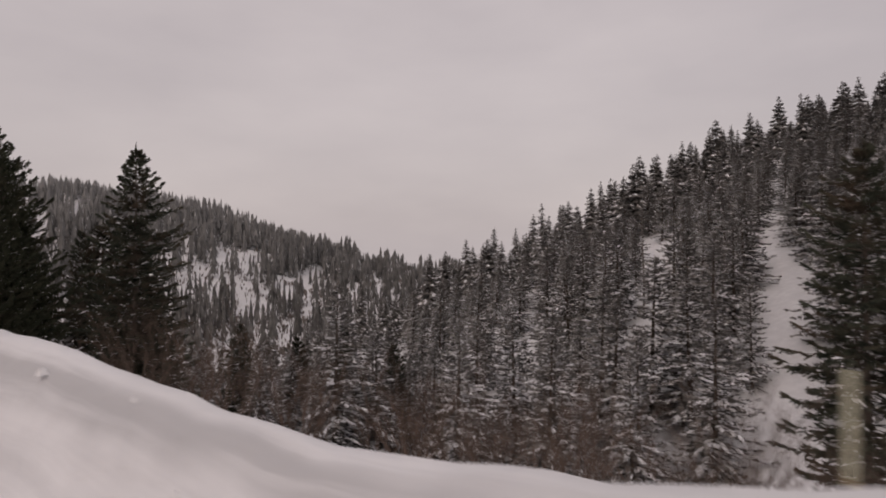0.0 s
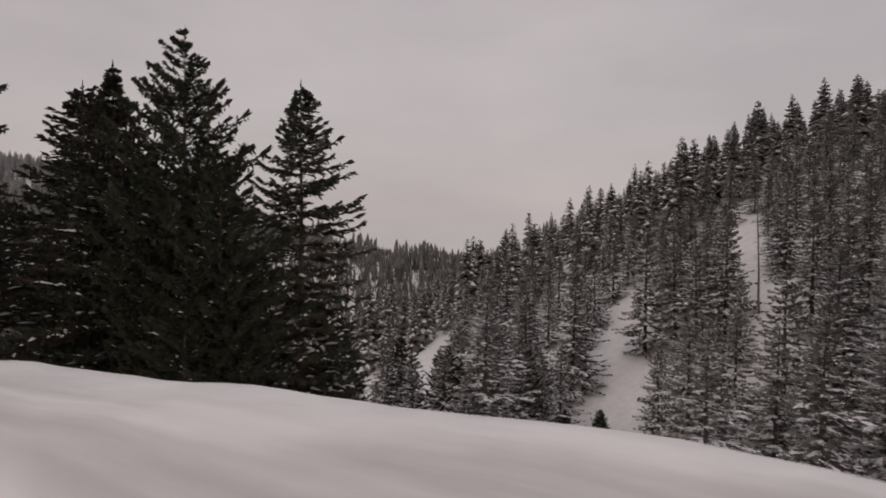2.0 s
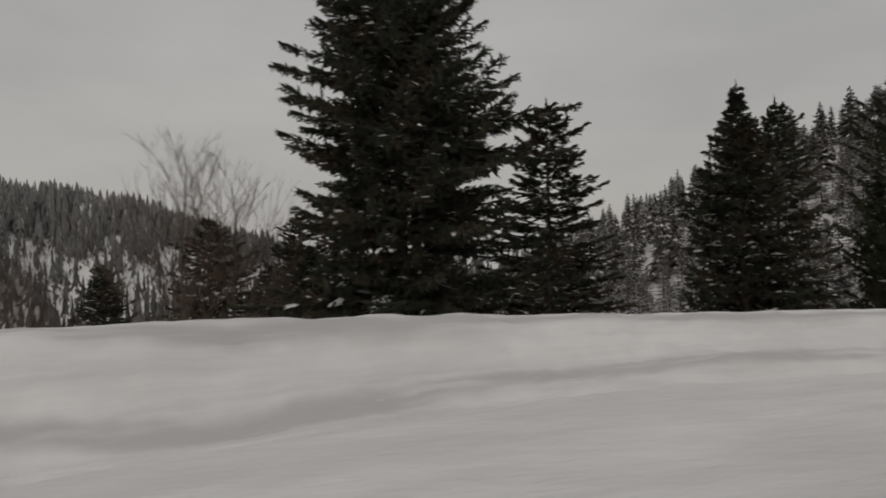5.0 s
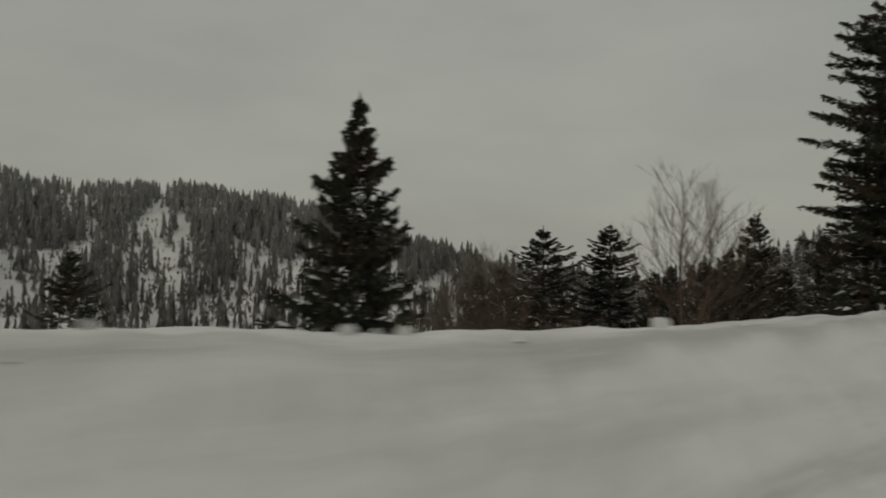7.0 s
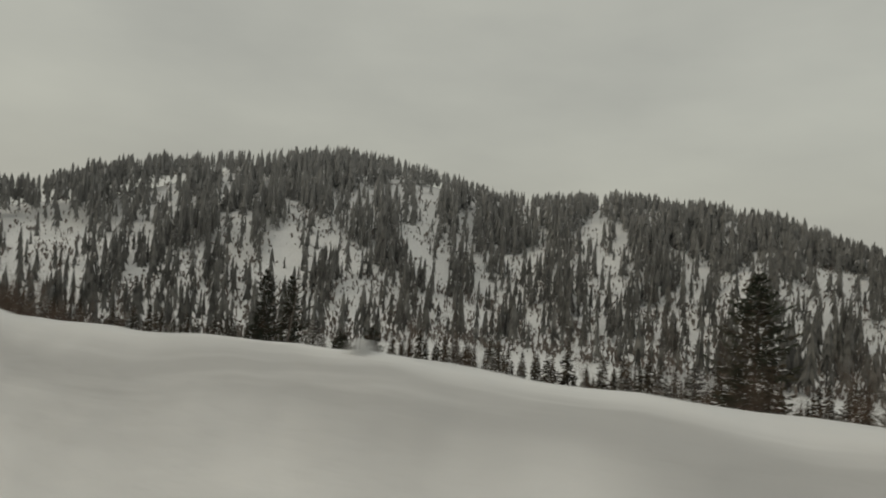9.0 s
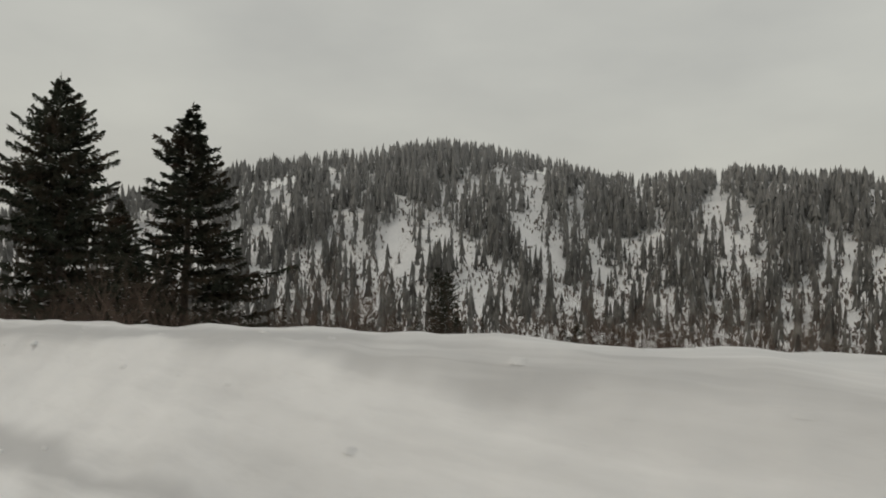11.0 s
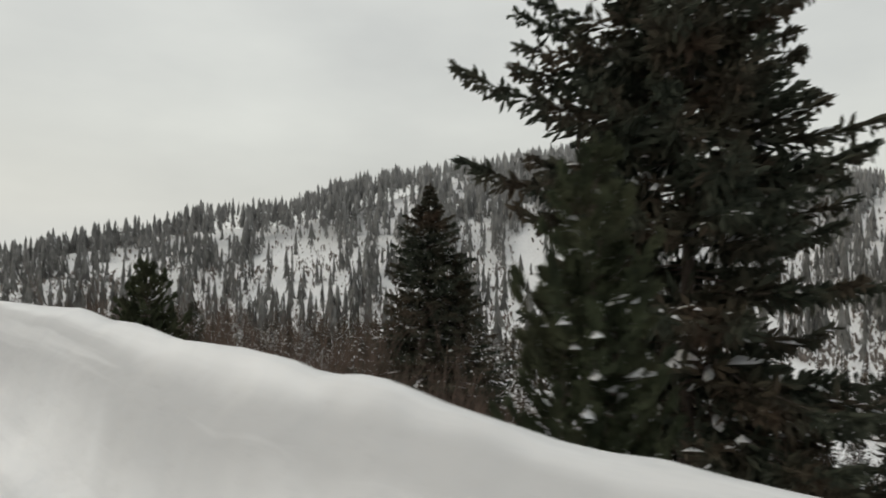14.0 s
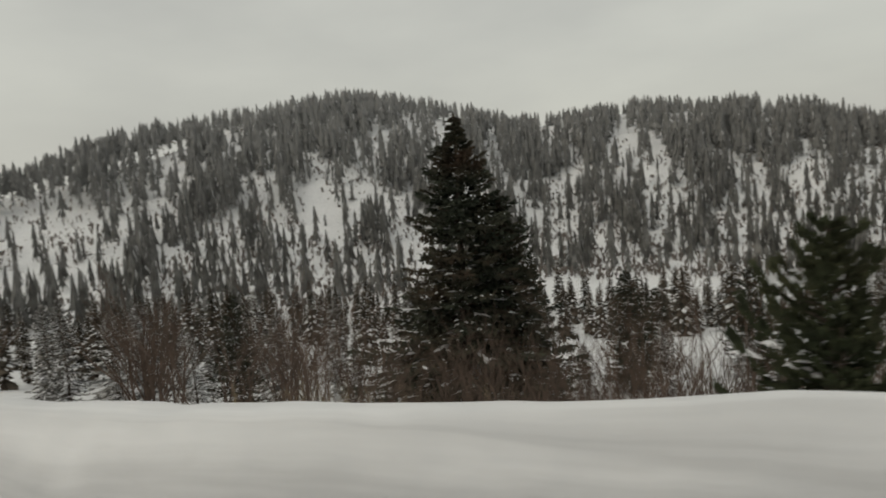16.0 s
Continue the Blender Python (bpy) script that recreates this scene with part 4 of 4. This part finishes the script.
# the model trees themselves stand among the others
for k, model in enumerate([FIR_A, FIR_B, PINE_A, PINE_B, YOUNG, BUSHY] + SNOWY):
    x, y = -16 + 5.2 * k, 66 + 4.1 * (k % 3)
    model.matrix_basis = set_down(x, y, 37 * k, 0.8)
    tagged(model, "snow-dusted conifer in the side valley", "tree")


# ---- bare trees and brush ----
def twiggy(kind, stems, tall, spread, seed, mat, forks=3, thick=0.02, part_name="stem", upright=0.75):
    """A leafless bush or tree of forked stems."""
    rng = random.Random(seed)
    root = new(kind)

    def grow(wood, p, way, long, r, depth):
        q = p + way * long
        bend = p + way * long * 0.5 + Vector((rng.uniform(-1, 1), rng.uniform(-1, 1), 0)) * long * 0.05
        wood.tube([p, bend, q], [r, r * 0.8, r * 0.55], 3, False)
        if depth:
            for _ in range(3 if depth > 1 else 4):
                side = Vector((rng.uniform(-1, 1), rng.uniform(-1, 1), rng.uniform(-0.1, 0.9)))
                start = p + way * long * rng.uniform(0.4, 1.0)
                grow(wood, start, (way * 1.1 + side * upright).normalized(), long * rng.uniform(0.4, 0.7), r * 0.5, depth - 1)

    for _ in range(stems):
        a = rng.uniform(0, 6.28)
        out = Vector((math.cos(a), math.sin(a), 0))
        lean = rng.uniform(0, spread)
        way = (Vector((0, 0, 1)) + out * lean).normalized()
        wood = Soup()
        grow(wood, out * 0.12 * stems ** 0.5 * rng.random(), way, tall * rng.uniform(0.38, 0.62), thick * rng.uniform(0.7, 1.2), forks)
        wood.mesh(part_name, mat, root)
    return root


def bare_crown(kind, tall, seed, mat):
    """A leafless tree: an upright trunk with steep boughs that fork into fine twigs."""
    rng = random.Random(seed)
    root = new(kind)
    wood = Soup()
    sway = [Vector((rng.uniform(-1, 1), rng.uniform(-1, 1), 0)) * 0.012 * tall * k / 6 for k in range(9)]
    spine = [Vector((0, 0, tall * 0.96 * k / 8)) + sway[k] for k in range(9)]
    wood.tube(spine, [0.011 * tall * (1 - 0.93 * k / 8) for k in range(9)], 6)
    wood.mesh("trunk", mat, root)
    for k in range(30):
        q = 0.24 + 0.7 * (k + rng.random()) / 30
        i = min(7, int(q / 0.96 * 8))
        foot = spine[i].lerp(spine[i + 1], q / 0.96 * 8 - i) if q < 0.95 else spine[8]
        a = 2.4 * k + rng.uniform(-0.5, 0.5)
        out = Vector((math.cos(a), math.sin(a), 0))
        long = tall * (0.1 + 0.34 * (1 - q)) * rng.uniform(0.7, 1.15)
        limb = Soup()

        def fork(p, way, size, r, depth):
            mid = p + way * size * 0.5 + Vector((rng.uniform(-1, 1), rng.uniform(-1, 1), 0.4)) * size * 0.05
            end = p + way * size + Vector((0, 0, 0.08 * size))
            limb.tube([p, mid, end], [r, r * 0.75, r * 0.4], 3, False)
            if depth:
                for _ in range(8 if depth == 2 else 6):
                    side = Vector((rng.uniform(-1, 1), rng.uniform(-1, 1), rng.uniform(-0.2, 0.8)))
                    fork(p.lerp(end, rng.uniform(0.25, 1.0)), (way + side * 0.75).normalized(), size * rng.uniform(0.3, 0.55), r * 0.5, depth - 1)

        fork(foot, (out * rng.uniform(0.55, 0.9) + Vector((0, 0, 1))).normalized(), long, 0.003 * tall * (1.15 - q), 2)
        limb.mesh("branch", mat, root)
    return root


BARE_TREE = bare_crown("bare_tree", 8.0, 51, TWIG)
WILLOW = twiggy("bare_willow", 7, 6.0, 0.4, 52, TWIG, 3, 0.05)
BRUSH = [twiggy("bare_shrub", 7, 3.2, 0.55, 53 + k, TWIG, 3, 0.018) for k in range(3)]


def place_bare(model, first, x, y, turn, size, label, category, group=""):
    ob = model if first else copy_thing(model, Matrix.Identity(4))
    ob.matrix_basis = set_down(x, y, turn, size, 0.1)
    tagged(ob, label, category, group)


for k, (x, y, size) in enumerate([(-49.1, 51.3, 2.22), (-46.6, 52.6, 2.15), (-60.5, 47.0, 0.95), (-57.5, 45.0, 0.9), (-61.8, 58.0, 2.0), (-60.2, 62.0, 2.2), (-63.5, 64.0, 2.1), (-58.8, 57.0, 1.8), (-62.6, 55.0, 1.7)]):
    place_bare(BARE_TREE, k == 0, x, y, 70 * k, size, "leafless grey-brown tree behind the snow bank", "tree", "bare trees")
for k, (x, y, size) in enumerate([(-163.0, 12.8, 1.2), (-168.0, 17.0, 1.3), (-172.0, 10.0, 1.2), (-159.5, 18.5, 1.1), (-165.5, 24.0, 1.5), (-170.0, 27.0, 1.5), (-161.0, 27.5, 1.35), (-166.0, 14.5, 1.4)]):
    place_bare(WILLOW, k == 0, x, y, 50 * k, size, "leafless many-stemmed willow behind the snow bank", "tree", "bare willows")

rng = random.Random(61)
spots = []
while len(spots) < 240:
    stretch = rng.choice([(8.6, 12.4), (8.6, 12.4), (13.6, 17.0), (13.6, 17.0), (6.2, 7.4), (0.0, 1.6), (12.2, 13.8), (14.0, 16.6), (14.6, 17.0), (14.6, 17.0)])
    u = rng.uniform(*stretch)
    i = int(np.argmin(np.abs(LANE_U - u)))
    d = float(np.interp(u, *CREST_AWAY)) + rng.uniform(4.5, 24)
    x, y = LANE_XY[i] + LANE_N[i] * d
    if all((x - a) ** 2 + (y - b) ** 2 > 2.2 for a, b, _ in spots):
        spots.append((float(x), float(y), rng.uniform(0.75, 1.35)))
for _ in range(45):  # taller ones close behind the crest
    u = rng.uniform(11.0, 12.5)
    i = int(np.argmin(np.abs(LANE_U - u)))
    x, y = LANE_XY[i] + LANE_N[i] * (float(np.interp(u, *CREST_AWAY)) + rng.uniform(3.5, 9.0))
    spots.append((float(x), float(y), rng.uniform(0.9, 1.25)))
for k, (x, y, size) in enumerate(spots):
    place_bare(BRUSH[k % 3], k < 3, x, y, rng.uniform(0, 360), size, "leafless brown shrub growing below the road", "shrub", "brush below the road")


def dead_trunk(name, x, y, tall, lean, seed, label):
    rng = random.Random(seed)
    root = new(name)
    wood = Soup()
    tip = Vector((lean[0], lean[1], tall))
    wood.tube([tip * (k / 6) + Vector((rng.uniform(-1, 1), rng.uniform(-1, 1), 0)) * 0.06 for k in range(7)], [0.011 * tall * (1 - 0.8 * k / 6) for k in range(7)], 7)
    wood.mesh("trunk", DEAD, root)
    for _ in range(14):
        stubs = Soup()
        q = rng.uniform(0.25, 0.97)
        a = rng.uniform(0, 6.28)
        p = tip * q
        stubs.tube([p, p + Vector((math.cos(a), math.sin(a), rng.uniform(-0.4, 0.2))) * rng.uniform(0.3, 1.3)], [0.03, 0.008], 3, False)
        stubs.mesh("branch_stub", DEAD, root)
    root.matrix_basis = set_down(x, y)
    tagged(root, label, "tree")


dead_trunk("dead_tree", 33.7, 82.3, 14.5, (-0.3, 0.0), 71, "thin dead grey trunk standing in a snowy chute")
dead_trunk("dead_tree", -181.0, 90.5, 24.0, (2.2, 2.4), 72, "leaning dead trunk beside a snowy flat")


def grass_tufts():
    rng, blades = random.Random(81), Soup()
    for _ in range(60):
        cx, cy = -142.3 + rng.gauss(0, 0.7), 1.9 + rng.gauss(0, 0.35)
        cz = land_at(cx, cy)
        for _ in range(16):
            a, lean, tall = rng.uniform(0, 6.28), rng.uniform(0.05, 0.5), rng.uniform(0.5, 1.1)
            p = Vector((cx + rng.gauss(0, 0.12), cy + rng.gauss(0, 0.12), cz - 0.05))
            blades.leaf(p, p + Vector((math.cos(a) * lean, math.sin(a) * lean, 1)) * tall, 0.008, rng)
    tagged(blades.mesh("dry_grass", STRAW), "straw-coloured dry grass standing out of the snow", "grass", kind="stuff")


grass_tufts()


# ---- road furniture and lumps of snow on the bank ----
def bank_place(u, off=0.0):
    i = int(np.argmin(np.abs(LANE_U - u)))
    x, y = LANE_XY[i] + LANE_N[i] * (float(np.interp(u, *CREST_AWAY)) + off)
    return float(x), float(y)


def bevelled(size, bevel, m=Matrix.Identity(4)):
    bm = bmesh.new()
    bmesh.ops.create_cube(bm, size=1, matrix=m @ Matrix.Diagonal((*size, 1)))
    bmesh.ops.bevel(bm, geom=bm.edges[:], offset=bevel, segments=2, affect="EDGES")
    return bm


def arrow_sign():
    """A wooden post with an arrow panel over a square plaque, facing the oncoming lane."""
    root = new("road_sign")
    x, y = -73.07, 16.10
    foot = land_at(x, y) - 0.3
    part("post", bevelled((0.095, 0.095, 2.9 - foot), 0.008, Matrix.Translation((0, 0.10, (2.9 - foot) / 2))), POST, root, "weathered square wooden post")
    tilt = Matrix.Rotation(radians(-8), 4, "Y")
    high, low = Matrix.Translation((0, 0, 2.76 - foot)) @ tilt, Matrix.Translation((0, 0, 2.27 - foot)) @ tilt
    panel = part("arrow_panel", bevelled((0.86, 0.012, 0.43), 0.004, high), YELLOW, root, "weathered yellow sheet-metal panel")
    plaque = part("plaque", bevelled((0.42, 0.012, 0.44), 0.004, low), YELLOW, root, "weathered yellow square plaque")
    arrow = bmesh.new()
    outline = [(-0.36, -0.065), (0.10, -0.065), (0.05, -0.17), (0.37, 0.0), (0.05, 0.17), (0.10, 0.065), (-0.36, 0.065)]
    arrow.faces.new([arrow.verts.new((px, -0.010, pz)) for px, pz in outline])
    out = bmesh.ops.extrude_face_region(arrow, geom=arrow.faces[:])
    bmesh.ops.translate(arrow, vec=(0, 0.005, 0), verts=[v for v in out["geom"] if isinstance(v, bmesh.types.BMVert)])
    bmesh.ops.recalc_face_normals(arrow, faces=arrow.faces[:])
    bmesh.ops.transform(arrow, matrix=high, verts=arrow.verts[:])
    part("arrow", arrow, BLACK, panel, "black arrow pointing right")
    curve = bpy.data.curves.new("speed", "FONT")
    curve.body, curve.size, curve.align_x, curve.extrude = "25", 0.32, "CENTER", 0.002
    holder = new("speed", curve)
    bpy.context.view_layer.update()
    number = bpy.data.meshes.new_from_object(holder)
    bpy.data.objects.remove(holder)
    number.transform(low @ Matrix.Translation((0, -0.009, -0.06)) @ Matrix.Rotation(radians(90), 4, "X"))
    number.materials.clear()
    number.materials.append(BLACK)
    digits = new("number", number)
    digits.parent = plaque
    part("lettering_bar", bevelled((0.28, 0.004, 0.05), 0.001, low @ Matrix.Translation((0, -0.009, -0.14))), BLACK, plaque, "worn black lettering")
    for pz in (2.60, 2.92, 2.10, 2.42):
        bm = bmesh.new()
        bmesh.ops.create_cone(bm, cap_ends=True, segments=8, radius1=0.014, radius2=0.012, depth=0.02, matrix=Matrix.Translation((0, -0.012, pz - foot)) @ Matrix.Rotation(radians(90), 4, "X"))
        part("bolt", bm, STEEL, root, "galvanised bolt head")
    root.matrix_basis = pose(x, y, foot, 0, 1.5, -63)
    tagged(root, "weathered yellow arrow sign with plaque on a wooden post", "road sign")


arrow_sign()


def marker_post(u, top, thick, turn, label, mat=PALE, off=0.0):
    root = new("marker_post")
    x, y = bank_place(u, off)
    foot = land_at(x, y) - 0.25
    tall = top - foot
    bm = bmesh.new()
    bmesh.ops.create_cone(bm, cap_ends=True, segments=14, radius1=thick, radius2=thick * 0.92, depth=tall, matrix=Matrix.Translation((0, 0, tall / 2)))
    bmesh.ops.bevel(bm, geom=[e for e in bm.edges if all(v.co.z > tall - 0.01 for v in e.verts)], offset=thick * 0.25, segments=2, affect="EDGES")
    part("shaft", bm, mat, root)
    bm = bmesh.new()
    bmesh.ops.create_cone(bm, cap_ends=True, segments=14, radius1=thick * 1.03, radius2=thick * 1.03, depth=0.03, matrix=Matrix.Translation((0, 0, tall * 0.62)))
    part("band", bm, STRAW, root, "faded dark band")
    root.matrix_basis = pose(x, y, foot, 1.5, -1.0, turn)
    tagged(root, label, "post")


marker_post(0.04, 1.35, 0.028, 10, "pale yellowish marker post in the snow bank", off=1.57)
marker_post(3.04, 1.52, 0.05, 70, "pale yellowish marker post in the snow bank")
marker_post(10.5, 1.93, 0.036, 30, "pale yellowish marker post in the snow bank")
marker_post(13.8, 1.68, 0.03, 50, "pale weathered round post in the snow bank")


def snow_lump(u, off, size, seed):
    rng = random.Random(seed)
    bm = bmesh.new()
    bmesh.ops.create_icosphere(bm, subdivisions=3, radius=1)
    for v in bm.verts:
        n = noise.noise(v.co * 1.7 + Vector((seed, 0, 0))) * 0.28 + noise.noise(v.co * 4.3 + Vector((0, seed, 0))) * 0.12
        v.co *= 1 + n
        v.co.z = max(v.co.z, -0.55)
    me = bpy.data.meshes.new("snow_lump")
    bm.to_mesh(me)
    bm.free()
    me.materials.append(CLUMP)
    me.polygons.foreach_set("use_smooth", np.ones(len(me.polygons), dtype=bool))
    ob = new("snow_lump", me)
    x, y = bank_place(u, off)
    ob.matrix_basis = pose(x, y, land_at(x, y) + size * 0.18, 0, 0, rng.uniform(0, 360)) @ Matrix.Diagonal((size, size * 0.85, size * 0.9, 1))
    tagged(ob, "rounded lump of ploughed snow on the bank", "snow lump", "snow lumps on the bank")


for k, (u, off, size) in enumerate([(7.08, -0.08, 0.049), (6.94, -0.08, 0.062), (6.9, -0.08, 0.07), (6.92, -0.08, 0.036), (6.64, -0.08, 0.1), (7.46, -0.08, 0.03), (7.32, -0.08, 0.034), (9.12, -0.08, 0.05), (9.76, -0.08, 0.045), (9.72, -0.08, 0.035), (10.18, -0.08, 0.043)]):
    snow_lump(u, off, size, 90 + k)


def clods():
    """Small crumbs of snow thrown up by the plough along the bank and the road's edge."""
    rng, crumbs = random.Random(95), Soup()
    for _ in range(600):
        u = rng.uniform(-0.6, 12.4)
        off = rng.choice((rng.uniform(-3.6, -1.6), rng.uniform(-2.4, -0.2)))
        x, y = bank_place(u, off)
        z, size = land_at(x, y), 0.014 + 0.035 * rng.random() ** 4
        turn = rng.uniform(0, 6.28)
        ring = [(x + size * rng.uniform(0.7, 1.3) * math.cos(turn + k * 1.047), y + size * rng.uniform(0.7, 1.3) * math.sin(turn + k * 1.047), z - 0.01 + rng.uniform(0, 0.3) * size) for k in range(6)]
        top = [(x + size * 0.55 * math.cos(turn + 0.5 + k * 2.094), y + size * 0.55 * math.sin(turn + 0.5 + k * 2.094), z + size * rng.uniform(0.6, 1.1)) for k in range(3)]
        crumbs.add(ring + top, [(0, 1, 6), (1, 2, 6), (2, 7, 6), (2, 3, 7), (3, 4, 7), (4, 8, 7), (4, 5, 8), (5, 0, 8), (0, 6, 8), (6, 7, 8)])
    tagged(crumbs.mesh("snow_crumbs", CLUMP), "small crumbs of ploughed snow", "snow", kind="stuff")


clods()
